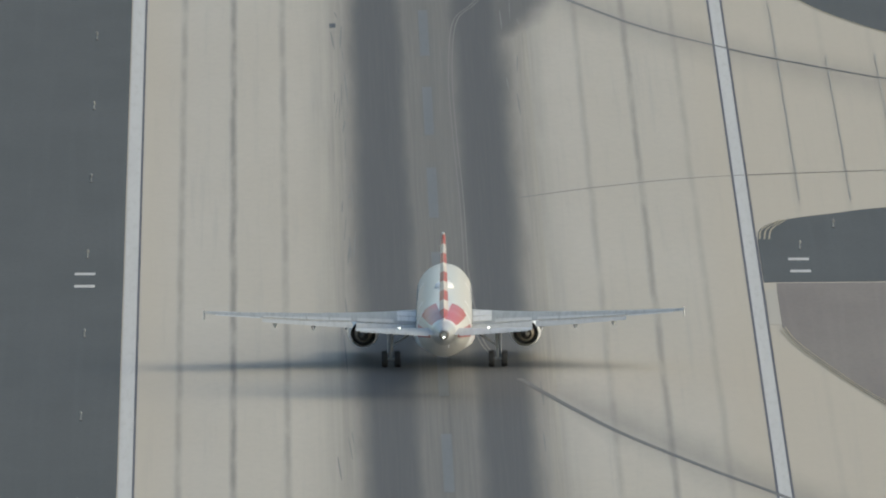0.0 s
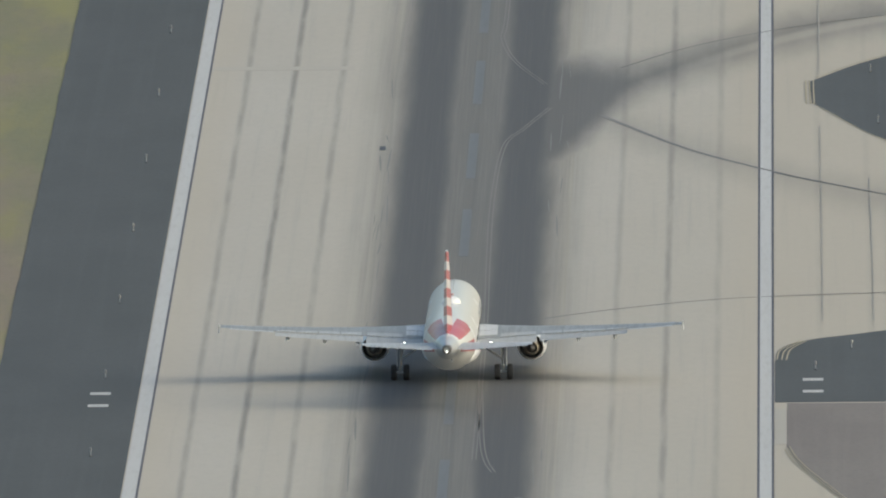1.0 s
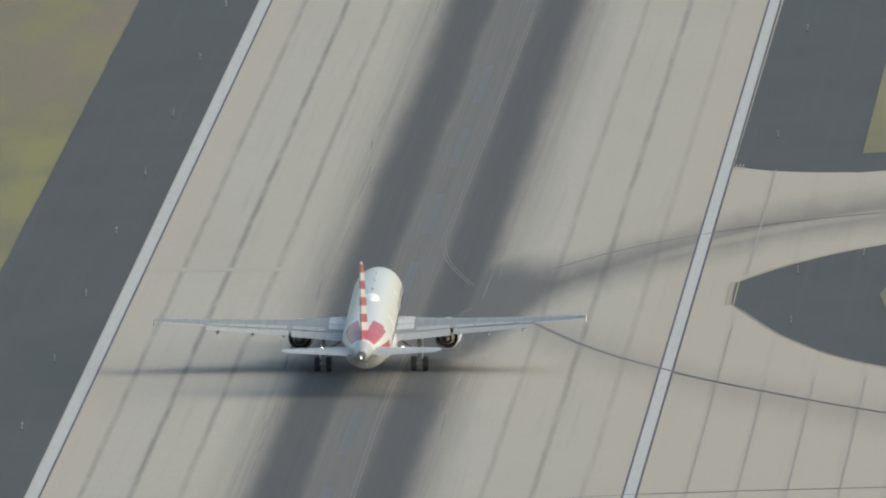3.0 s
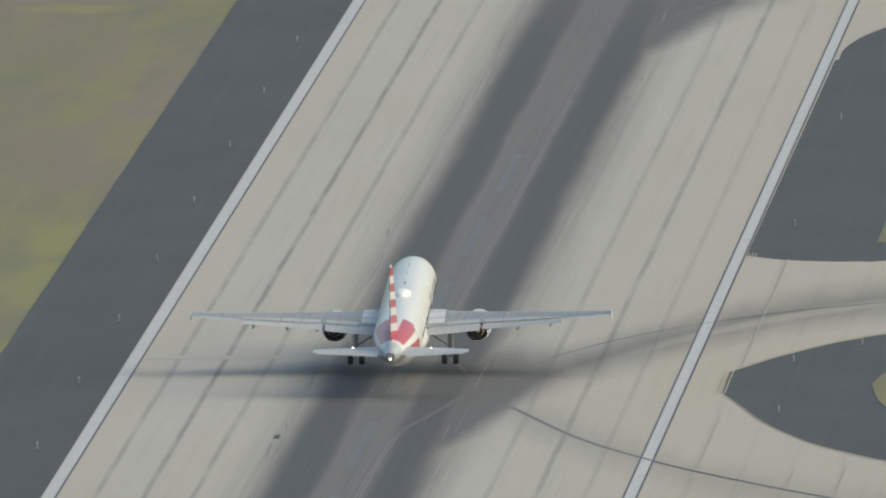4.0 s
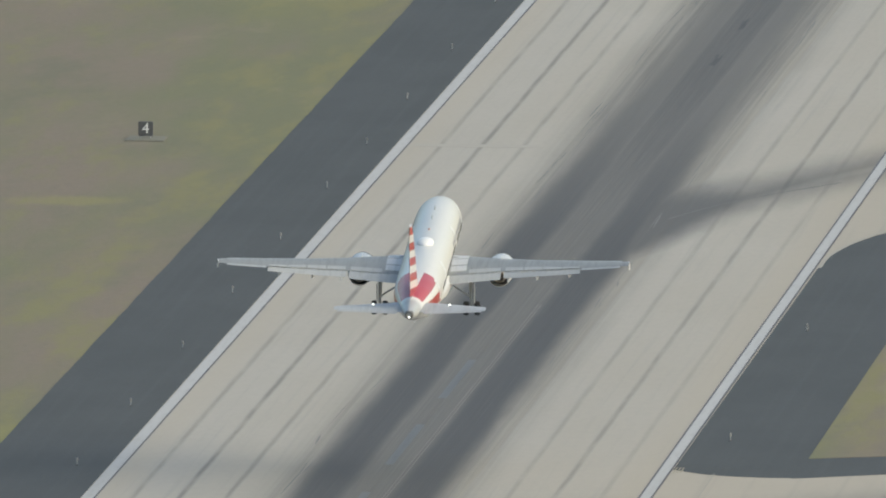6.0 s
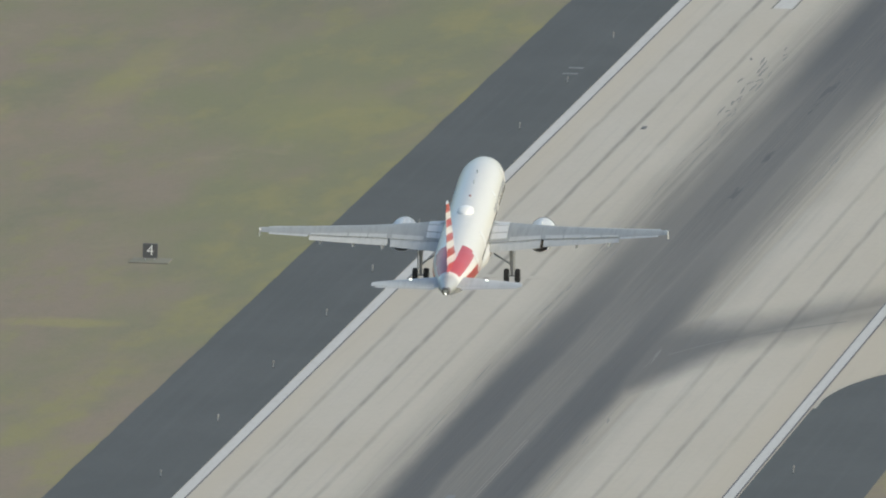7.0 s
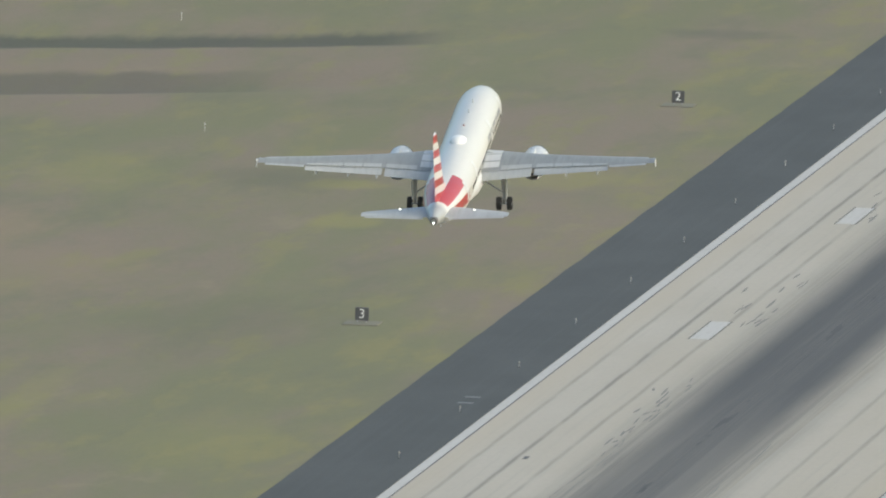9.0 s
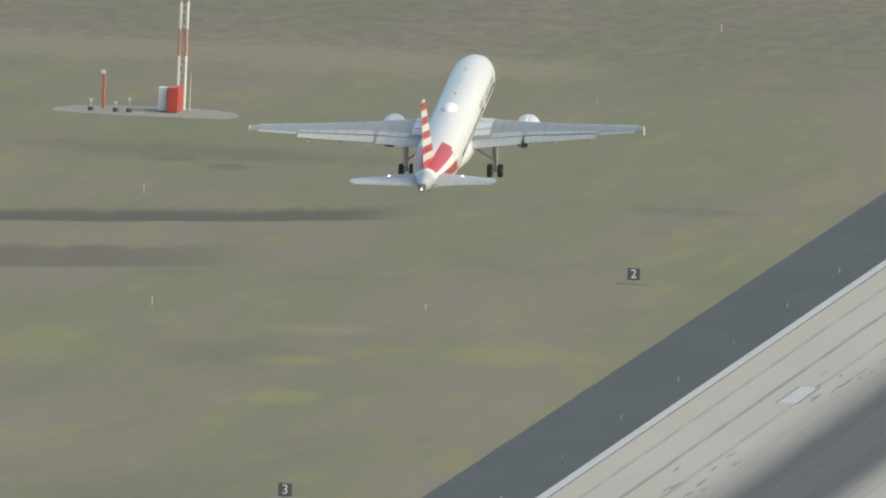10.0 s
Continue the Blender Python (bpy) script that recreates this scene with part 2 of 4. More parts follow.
def grass_material(name):
    k = Mat(name, 0.95)
    x, y, z = k.place()
    p = k.vec(x, k.m("MULTIPLY", y, 0.14))
    n1 = k.noise(p, 0.035, 5, 0.6)
    n2 = k.noise(p, 0.16, 5, 0.65)
    n3 = k.noise(k.vec(x, k.m("MULTIPLY", y, 0.4)), 1.4, 5, 0.75)
    n4 = k.noise(k.vec(x, k.m("MULTIPLY", y, 0.22)), 0.07, 5, 0.7)
    c = k.mix(k.step(n1, 0.38, 0.6), (0.209, 0.172, 0.131), (0.172, 0.172, 0.097))
    c = k.mix(k.step(n2, 0.50, 0.68, 0.0, 0.9), c, (0.206, 0.194, 0.095))
    c = k.mix(k.step(n4, 0.50, 0.72, 0.0, 0.65), c, (0.149, 0.149, 0.097))
    c = k.mix(k.step(n4, 0.42, 0.26, 0.0, 0.65), c, (0.242, 0.213, 0.140))
    c = k.mix(k.step(n3, 0.45, 0.8, 0.0, 0.35), c, (0.121, 0.119, 0.074))
    # brighter growth along the pavement edge
    near = k.m("MULTIPLY", k.step(x, -52.0, -36.0), k.step(n2, 0.42, 0.62))
    c = k.mix(k.m("MULTIPLY", near, 0.35), c, (0.228, 0.210, 0.086))
    # lush, dry and dark patches, each with a ragged outline
    ragged = k.m("MULTIPLY", k.m("SUBTRACT", k.noise(k.vec(x, k.m("MULTIPLY", y, 0.16)), 0.22, 5, 0.65), 0.5), 1.7)
    lush, dry_tone, dim = (0.262, 0.250, 0.085), (0.270, 0.205, 0.140), (0.112, 0.112, 0.080)
    for px, py, rx, ry, tone, f in ((-67.8, 996, 5.5, 9, lush, 0.55), (-62, 943, 4.5, 12, lush, 0.45), (-46.5, 1018, 9, 20, lush, 0.38), (-95, 1000, 7, 40, lush, 0.28),
                                    (-35.5, 178, 4.5, 22, lush, 0.5), (-35.2, 135, 5.0, 26, lush, 0.5), (-48, 413, 6, 6, lush, 0.5), (-46, 655, 8, 40, lush, 0.2),
                                    (-68, 690, 3, 60, lush, 0.25), (-69, 1042, 6, 10, dry_tone, 0.6), (-96, 912, 6, 40, dry_tone, 0.45), (-80, 620, 9, 60, dry_tone, 0.4),
                                    (-112, 1312, 26, 14, dim, 0.55), (-108, 1290, 3, 6, dim, 0.8), (-116, 1300, 4, 6, dim, 0.7), (-51, 1252, 8, 10, dim, 0.5),
                                    (-75, 1000, 10, 20, dim, 0.35), (-88, 860, 16, 50, dry_tone, 0.3), (-60, 800, 14, 50, dim, 0.25)):
        ex, ey = k.m("DIVIDE", k.m("SUBTRACT", x, px), rx), k.m("DIVIDE", k.m("SUBTRACT", y, py), ry)
        d = k.m("ADD", k.m("SQRT", k.m("ADD", k.m("MULTIPLY", ex, ex), k.m("MULTIPLY", ey, ey))), ragged)
        c = k.mix(k.step(d, 1.15, 0.35, 0.0, f), c, tone)
    # two darker bands along the swales, ragged at the sides and fading at the end
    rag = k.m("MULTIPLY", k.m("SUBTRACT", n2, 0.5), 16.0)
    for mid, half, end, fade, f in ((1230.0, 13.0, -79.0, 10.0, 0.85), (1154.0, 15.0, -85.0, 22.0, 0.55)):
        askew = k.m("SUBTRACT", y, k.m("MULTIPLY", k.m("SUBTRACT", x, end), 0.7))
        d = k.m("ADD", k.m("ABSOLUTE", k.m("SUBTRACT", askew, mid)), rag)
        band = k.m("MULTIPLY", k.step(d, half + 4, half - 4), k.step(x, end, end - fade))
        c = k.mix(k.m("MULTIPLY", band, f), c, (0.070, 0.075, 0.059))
    # rough dark growth further out, with one dry pale band
    rough = k.noise(k.vec(x, k.m("MULTIPLY", y, 0.3)), 0.35, 6, 0.75)
    far = k.m("MULTIPLY", k.step(y, 1420, 1560), k.step(rough, 0.38, 0.62))
    c = k.mix(k.m("MULTIPLY", far, 0.7), c, (0.126, 0.118, 0.088))
    dry = k.m("MULTIPLY", k.step(k.m("ADD", k.m("ABSOLUTE", k.m("SUBTRACT", y, 1485)), k.m("MULTIPLY", k.m("SUBTRACT", rough, 0.5), 60.0)), 34, 6), k.step(x, -80, -92))
    c = k.mix(k.m("MULTIPLY", dry, 0.6), c, (0.251, 0.213, 0.149))
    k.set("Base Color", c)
    k.bump(n3, 0.6, 0.12)
    return k.mat


def worn_paint(name, colour, under, cover=0.8, rough=0.7):
    k = Mat(name, rough)
    x, y, z = k.place()
    n = k.noise(k.vec(k.m("MULTIPLY", x, 2.0), k.m("MULTIPLY", y, 0.15)), 1.2, 6, 0.7)
    n2 = k.noise(k.vec(x, k.m("MULTIPLY", y, 0.02)), 0.9, 4)
    f = k.m("MULTIPLY", k.step(n, 0.25, 0.55, cover * 0.6, cover), k.step(n2, 0.2, 0.6, 0.82, 1.0))
    k.set("Base Color", k.mix(f, under, colour))
    return k.mat


CONCRETE = concrete_material("runway_concrete")
ASPHALT = asphalt_material("shoulder_asphalt", (0.062, 0.0685, 0.0715), (0.074, 0.0805, 0.084))
OLD_ASPHALT = asphalt_material("old_asphalt", (0.175, 0.155, 0.145), (0.20, 0.18, 0.165))
GRASS = grass_material("mown_grass")
WHITE_MARK = worn_paint("white_marking", (0.51, 0.51, 0.50), (0.33, 0.32, 0.30), 0.85)
FADED_MARK = worn_paint("faded_marking", (0.19, 0.205, 0.215), (0.10, 0.103, 0.107), 0.5)
FAINT_MARK = worn_paint("faint_marking", (0.405, 0.38, 0.33), (0.37, 0.345, 0.295), 0.5)
JOINT_MARK = worn_paint("weathered_joint", (0.29, 0.272, 0.24), (0.385, 0.36, 0.305), 0.55)
YELLOW_MARK = worn_paint("yellow_marking", (0.36, 0.30, 0.17), (0.33, 0.31, 0.27), 0.6)
LEAD_MARK = worn_paint("lead_marking", (0.24, 0.22, 0.20), (0.11, 0.11, 0.11), 0.6)
BLACK_MARK = worn_paint("black_marking", (0.075, 0.075, 0.095), (0.2, 0.2, 0.2), 0.9)
STAIN_MARK = worn_paint("tyre_mark", (0.105, 0.105, 0.105), (0.19, 0.185, 0.17), 0.75)

SCUFF_MARK = worn_paint("tyre_scuff", (0.135, 0.135, 0.133), (0.205, 0.20, 0.19), 0.6)


# ---- mesh helpers ----
def part(name, bm, material, parent=None, label=""):
    me = bpy.data.meshes.new(name)
    bm.to_mesh(me)
    bm.free()
    if material:
        me.materials.append(material)
    ob = new(name, me)
    if parent:
        ob.parent = parent
    if label:
        ob["label"] = label
    return ob


def smooth(ob, angle=40):
    for p in ob.data.polygons:
        p.use_smooth = True
    ob.data.set_sharp_from_angle(angle=radians(angle))
    return ob


def holder(name, m=None):
    ob = new(name)
    if m:
        ob.matrix_basis = m
    return ob


def box(bm, x0, x1, y0, y1, z0, z1, bevel=0.0):
    geo = bmesh.ops.create_cube(bm, size=1.0)
    for v in geo["verts"]:
        v.co = Vector(((x0 + x1) / 2 + v.co.x * (x1 - x0), (y0 + y1) / 2 + v.co.y * (y1 - y0), (z0 + z1) / 2 + v.co.z * (z1 - z0)))
    if bevel:
        es = list({e for v in geo["verts"] for e in v.link_edges})
        bmesh.ops.bevel(bm, geom=es, offset=bevel, segments=2, affect="EDGES")
    return bm


def tube(bm, p, q, r0, r1=None, n=10, caps=True):
    """A tapered rod from p to q."""
    p, q = Vector(p), Vector(q)
    turn = (q - p).to_track_quat("Z", "Y").to_matrix()
    rings = []
    for c, r in ((p, r0), (q, r0 if r1 is None else r1)):
        rings.append([bm.verts.new(c + turn @ Vector((r * math.cos(2 * math.pi * i / n), r * math.sin(2 * math.pi * i / n), 0))) for i in range(n)])
    for i in range(n):
        bm.faces.new((rings[0][i], rings[0][(i + 1) % n], rings[1][(i + 1) % n], rings[1][i]))
    if caps:
        bm.faces.new(rings[0][::-1])
        bm.faces.new(rings[1])
    return bm


def loft(bm, rings, close=True, cap=True):
    vs = [[bm.verts.new(p) for p in r] for r in rings]
    for a, b2 in zip(vs, vs[1:]):
        n = len(a)
        for i in range(n if close else n - 1):
            bm.faces.new((a[i], a[(i + 1) % n], b2[(i + 1) % n], b2[i]))
    if cap:
        bm.faces.new(vs[0][::-1])
        bm.faces.new(vs[-1])
    bmesh.ops.recalc_face_normals(bm, faces=bm.faces)
    return bm


def curve_points(ctrl, steps=8):
    """Catmull-Rom through the control points."""
    pts = [Vector((*c, 0)) for c in ctrl]
    pts = [pts[0] * 2 - pts[1]] + pts + [pts[-1] * 2 - pts[-2]]
    out = []
    for a, b2, c, d in zip(pts, pts[1:], pts[2:], pts[3:]):
        for i in range(steps):
            t = i / steps
            out.append(0.5 * ((2 * b2) + (c - a) * t + (2 * a - 5 * b2 + 4 * c - d) * t * t + (3 * b2 - a - 3 * c + d) * t ** 3))
    return [(p.x, p.y) for p in out + [pts[-2]]]


def slab(name, outline, top, thick, material, parent=None, label=""):
    bm = bmesh.new()
    low = [bm.verts.new((x, y, top - thick)) for x, y in outline]
    up = [bm.verts.new((x, y, top)) for x, y in outline]
    bm.faces.new(up)
    n = len(outline)
    for i in range(n):
        bm.faces.new((low[i], low[(i + 1) % n], up[(i + 1) % n], up[i]))
    bmesh.ops.recalc_face_normals(bm, faces=bm.faces)
    bmesh.ops.triangulate(bm, faces=[f for f in bm.faces if len(f.verts) > 4])
    return part(name, bm, material, parent, label)


def ribbon(name, ctrl, width, top, material, parent=None, label="", steps=8):
    """A painted line of a given width along a curve."""
    line = curve_points(ctrl, steps)
    left, right = [], []
    for i, p in enumerate(line):
        a, c = line[max(i - 1, 0)], line[min(i + 1, len(line) - 1)]
        d = Vector((c[0] - a[0], c[1] - a[1])).normalized()
        left.append((p[0] - d.y * width / 2, p[1] + d.x * width / 2))
        right.append((p[0] + d.y * width / 2, p[1] - d.x * width / 2))
    bm = bmesh.new()
    rings = [[(l[0], l[1], top - 0.006), (l[0], l[1], top), (r[0], r[1], top), (r[0], r[1], top - 0.006)] for l, r in zip(left, right)]
    loft(bm, rings)
    return part(name, bm, material, parent, label)


def rect(x0, x1, y0, y1):
    return [(x0, y0), (x1, y0), (x1, y1), (x0, y1)]


# ---- ground ----
RUN0, RUN1 = -1500.0, 2700.0


def build_ground():
    bm = bmesh.new()
    # one sheet to the horizon, finer where it is seen, gently uneven away from the pavement
    xs = [-4900, -2500, -1200, -700, -420] + [-300 + 6 * i for i in range(36)] + [-84, -70, -58, -48, -40, -34, 0, 30, 50, 90, 200, 600, 2500, 4900]
    ys = [-4900, -3000, -1500, -800, -400, 0, 200, 400, 600, 800, 950, 1050] + [1080 + 12 * i for i in range(60)] + [1850, 2000, 2300, 2900, 4900]
    grid = []
    for y in ys:
        row = []
        for x in xs:
            z = -0.06
            if x < -58 and 1060 < y < 2000:
                z += 0.5 * (noise.noise((x * 0.02, y * 0.012, 3)) - 0.1) * min(1, (-58 - x) / 40) * min(1, max(0, math.hypot(x + 125, y - 1392) - 25) / 40)
            # two shallow drainage swales
            for c0, x_end in ((1232, -80), (1150, -86)):
                cy = c0 + 0.7 * (max(x, -260) - x_end)
                if x < x_end + 12:
                    depth = min(1, (x_end + 12 - x) / 20)
                    z -= 1.1 * depth * math.exp(-((y - cy) / 13.0) ** 2)
            row.append(bm.verts.new((x, y, z)))
        grid.append(row)
    for a, c in zip(grid, grid[1:]):
        for i in range(len(xs) - 1):
            bm.faces.new((a[i], a[i + 1], c[i + 1], c[i]))
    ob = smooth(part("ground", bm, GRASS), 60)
    return tagged(ob, "mown olive and dry brown airfield grass", "grass", kind="structure")


def build_runway():
    base = slab("runway", rect(-23.25, 23.25, RUN0, RUN1), -0.012, 0.3, CONCRETE)
    tagged(base, "grey concrete runway with dark tyre rubber and sealed joints", "runway", kind="structure")
    bm = bmesh.new()
    box(bm, -1.88, 1.88, RUN0, RUN1, -0.25, 0.0)
    first = part("concrete_lane", bm, CONCRETE, base)
    first.location.x = -20.955
    for i in range(1, 12):
        c = first.copy()
        scene.collection.objects.link(c)
        c.location.x = -20.955 + 3.81 * i
    return base


def build_pavements():
    ragged = []
    for i in range(int((RUN1 - RUN0) / 5) + 1):
        y = RUN0 + 5 * i
        ragged.append((-33.87 + 0.10 * noise.noise((y * 0.05, 2.0, 0)) + 0.10 * noise.noise((y * 0.31, 7.0, 0)), y))
    s = slab("shoulder_west", [(-23.26, RUN1), (-23.26, RUN0)][::-1] + ragged[::-1], -0.02, 0.3, ASPHALT)
    tagged(s, "dark grey asphalt runway shoulder", "shoulder", kind="structure")
    # exit taxiways: a wide concrete apron with asphalt islands laid into it
    a = slab("taxiway", rect(23.26, 95, -700, 700), -0.024, 0.3, CONCRETE)
    tagged(a, "pale concrete exit taxiway with tyre marks", "taxiway", kind="structure")
    top = curve_points([(23.3, -161.6), (23.6, -152.8), (25.2, -146.6), (29, -141.8), (36, -136), (60, -127.2), (95, -122.8)])
    o = slab("shoulder_south", [(23.3, -190), (95, -188.5)] + top[::-1], -0.008, 0.2, ASPHALT)
    tagged(o, "dark asphalt infield shoulder beside the taxiway", "shoulder", kind="structure")
    edge = curve_points([(24.2, -190.5), (24.05, -215.6), (24.7, -229.6), (26.5, -244.7), (30.7, -272.8), (40, -313.9), (95, -419.2)])
    o = slab("old_pavement", edge + [(95, -190.5)], -0.012, 0.2, OLD_ASPHALT)
    tagged(o, "brownish grey old asphalt pavement", "pavement", kind="structure")
    up = curve_points([(26.1, 57.1), (31, 74.8), (38.5, 91.7), (60, 124.7), (95, 154.8)])
    low = curve_points([(26.3, 39.3), (32, 8.7), (40, -14.1), (60, -48.7), (95, -83.3)])
    o = slab("island", low + up[::-1], -0.008, 0.2, ASPHALT)
    tagged(o, "dark asphalt island between two exits", "island", kind="structure")
    up = curve_points([(38.0, 46.3), (39, 58.1), (42.5, 73.8), (60, 98.3), (95, 131.3)])
    low = curve_points([(38.0, 46.3), (39.5, 29.4), (43.5, 12.6), (60, -24), (95, -58.6)])
    o = slab("island_grass", low + up[:0:-1], 0.02, 0.1, GRASS)
    tagged(o, "patch of green grass inside the asphalt island", "grass", kind="structure")
    low = curve_points([(23.3, 161.4), (27, 157.1), (33, 155.7), (40, 159.5), (95, 196.9)])
    up = curve_points([(23.4, 353), (23.7, 367.3), (25.7, 384.2), (29, 395.9), (40, 417), (95, 477.6)])
    o = slab("shoulder_east", low + up[::-1], -0.008, 0.2, ASPHALT)
    tagged(o, "dark asphalt shoulder between two runway exits", "shoulder", kind="structure")
    o = slab("infield_grass", [(33.8, 173), (95, 203), (95, 443.9), (40, 387), (33.9, 368)], 0.02, 0.1, GRASS)
    tagged(o, "olive infield grass behind the shoulder", "grass", kind="structure")
    o = slab("infield_grass", [(34.0, -186.5), (95, -185.5)] + curve_points([(95, -135.2), (60, -140.5), (42, -146.2), (36, -149.3), (34.2, -154.6), (33.9, -163.4), (34.0, -174.9)], 5), 0.02, 0.1, GRASS)
    tagged(o, "olive infield grass beside the taxiway shoulder", "grass", kind="structure")
    o = slab("shoulder_north", rect(23.27, 34.5, 560, RUN1), -0.008, 0.2, ASPHALT)
    tagged(o, "dark asphalt runway shoulder", "shoulder", kind="structure")
    o = slab("pale_patch", rect(23.3, 24.15, -219, -195), -0.004, 0.1, FAINT_MARK)
    tagged(o, "pale concrete patch at the pavement corner", "concrete patch", kind="structure")


def build_markings():
    def mark(name, outline, mat, label, top=0.008):
        return tagged(slab(name, outline, top, 0.006, mat), label, "road marking", kind="structure")
    mark("edge_stripe", rect(-23.15, -22.2, RUN0, RUN1), WHITE_MARK, "worn white runway edge stripe")
    mark("edge_stripe", rect(22.2, 23.06, RUN0, RUN1), WHITE_MARK, "worn white runway edge stripe")
    for x0 in (-22.19, 22.03, 23.07):
        mark("stripe_border", rect(x0, x0 + 0.17, RUN0, RUN1), BLACK_MARK, "black border line along the runway edge stripe", 0.010)
    for i in range(-14, 6):
        y = -82 + i * 60.96
        mark("centre_dash", rect(-0.75, -0.02, y, y + 36.6), FADED_MARK, "faded pale centreline dash on dark rubber")
    for x, y in ((-26.05, -181), (-26.05, -189.5), (26.1, -174), (26.1, -182.4), (-26.5, 713.5), (-26.5, 720.9)):
        mark("shoulder_bar", rect(x - 0.75, x + 0.75, y - 0.9, y + 0.9), WHITE_MARK if y < 0 else FADED_MARK, "short white bar painted on the asphalt shoulder")
    for y in (817.7, 981.5, 1133):
        for s in (-1, 1):
            mark("touchdown_bar", rect(s * 12.3 - 0.95, s * 12.3 + 0.95, y - 12, y + 12), WHITE_MARK, "white rectangular touchdown zone bar")
            for q in (-1.08, 1.08):
                mark("bar_border", rect(s * 12.3 + q - 0.09, s * 12.3 + q + 0.09, y - 12.5, y + 12.5), STAIN_MARK, "dark border line beside a touchdown bar")
    for x0, x1, y in ((-22, -10.5, 71), (-21.5, -9.5, 478)):
        mark("faint_strip", rect(x0, x1, y - 1.6, y + 1.6), FAINT_MARK, "faint pale strip across the runway lanes")
    # lead-off lines and old tyre tracks that curve into the exits
    line = lambda name, c, w, m, lab: tagged(ribbon(name, c, w, 0.012, m), lab, "road marking", kind="structure")
    for dx in (0.0, 0.28):
        line("lead_off_line", [(1.45 + dx, 313.7), (1.4 + dx, 217.5), (1.25 + dx, 115.2), (1.1 + dx, 95.5), (2.3 + dx, 75.7), (4.8 + dx, 56.2)], 0.09, LEAD_MARK, "thin worn lead-off line on the rubber")
        line("lead_off_line", [(5.3 + dx, 36.4), (3.4 + dx, 19.6), (1.9 + dx, 4.7), (1.35 + dx, -35.8), (1.4 + dx, -86.3), (1.6 + dx, -136.9), (1.55 + dx, -228.6)], 0.09, LEAD_MARK, "thin worn lead-off line on the rubber")
    for dx in (0.0, 0.3):
        line("lead_off_line", [(1.6 + dx, -180), (2.0 + dx, -215), (2.4 + dx, -229), (3.0 + dx, -237)], 0.1, LEAD_MARK, "thin worn lead-off line on the rubber")
    line("tyre_track", [(9.6, 29.4), (16.2, 2.7), (22.1, -14.1), (28.1, -27.9), (40.5, -50.7), (60, -78.4)], 0.42, SCUFF_MARK, "dark tyre track turning into the exit")
    line("tyre_track", [(5.9, -129), (12.5, -121.1), (21.8, -114), (41.3, -109.1), (60, -107.1)], 0.32, SCUFF_MARK, "dark crack line across the lanes")
    line("tyre_track", [(5.0, -253.7), (8.1, -270.8), (11.9, -289.8), (17.5, -311.9), (22.0, -327.9), (28, -351)], 0.5, STAIN_MARK, "dark tyre track turning into the exit")
    line("tyre_track", [(11, 70), (16, 86.1), (22, 99.2), (30, 111.5), (42, 123.7)], 0.2, STAIN_MARK, "dark tyre track turning into the exit")
    line("tyre_track", [(7.0, 402.7), (10, 416.2), (14, 428.8), (20, 443.9)], 0.25, STAIN_MARK, "dark tyre track turning into the exit")
    for off in (0.0, 0.35, 0.7):
        line("taxi_edge_line", [(23.45 + off, -159.9), (23.75 + off, -152.8), (25.2 + off * 0.5, -145.8 - off * 1.0)], 0.12, YELLOW_MARK, "worn yellow taxiway edge line")
        line("taxi_edge_line", [(26.1 + off * 0.9 - 0.3, 58.1), (26.1 + off * 0.9 - 0.3, 49.2), (26.15 + off * 0.9 - 0.3, 38.4)], 0.13, YELLOW_MARK, "worn yellow taxiway edge line")
        line("taxi_edge_line", [(24.0 + off * 0.5, -222.6 + off * 3), (24.7 + off * 0.4, -231.6 + off * 3), (26.5 + off * 0.3, -245.7 + off * 3), (30.7, -273.3 + off * 4), (38, -306.9 + off * 4)], 0.09, YELLOW_MARK, "worn yellow taxiway edge line")
        line("taxi_edge_line", [(23.5 + off * 0.8, 158.1), (23.5 + off * 0.8, 160.4), (23.5 + off * 0.8, 163.2)], 0.1, YELLOW_MARK, "worn yellow taxiway edge line")
    line("taxi_edge_line", [(27, 34.9), (32, 8.2), (40, -15.1), (60, -49.7)], 0.14, YELLOW_MARK, "worn yellow taxiway edge line")
    line("taxi_edge_line", [(26.6, 60.1), (31, 75.7), (38.5, 92.7), (60, 125.6)], 0.14, YELLOW_MARK, "worn yellow taxiway edge line")
    line("taxi_edge_line", [(23.55, 354.7), (23.75, 368.2), (25.7, 385.8), (29, 397.6), (40, 418.7)], 0.3, FAINT_MARK, "pale concrete kerb line along the exit")
    for x in (26.9, 30.7, 34.5, 38.5):
        for y0, y1 in ((-132, -22 if x > 30 else 20), (64, 158)):
            if x > 27 and y0 > 0:
                continue
            line("joint_line", [(x, y0), (x + 0.03, (y0 + y1) / 2), (x, y1)], 0.12, JOINT_MARK, "dark sealed joint in the taxiway concrete")


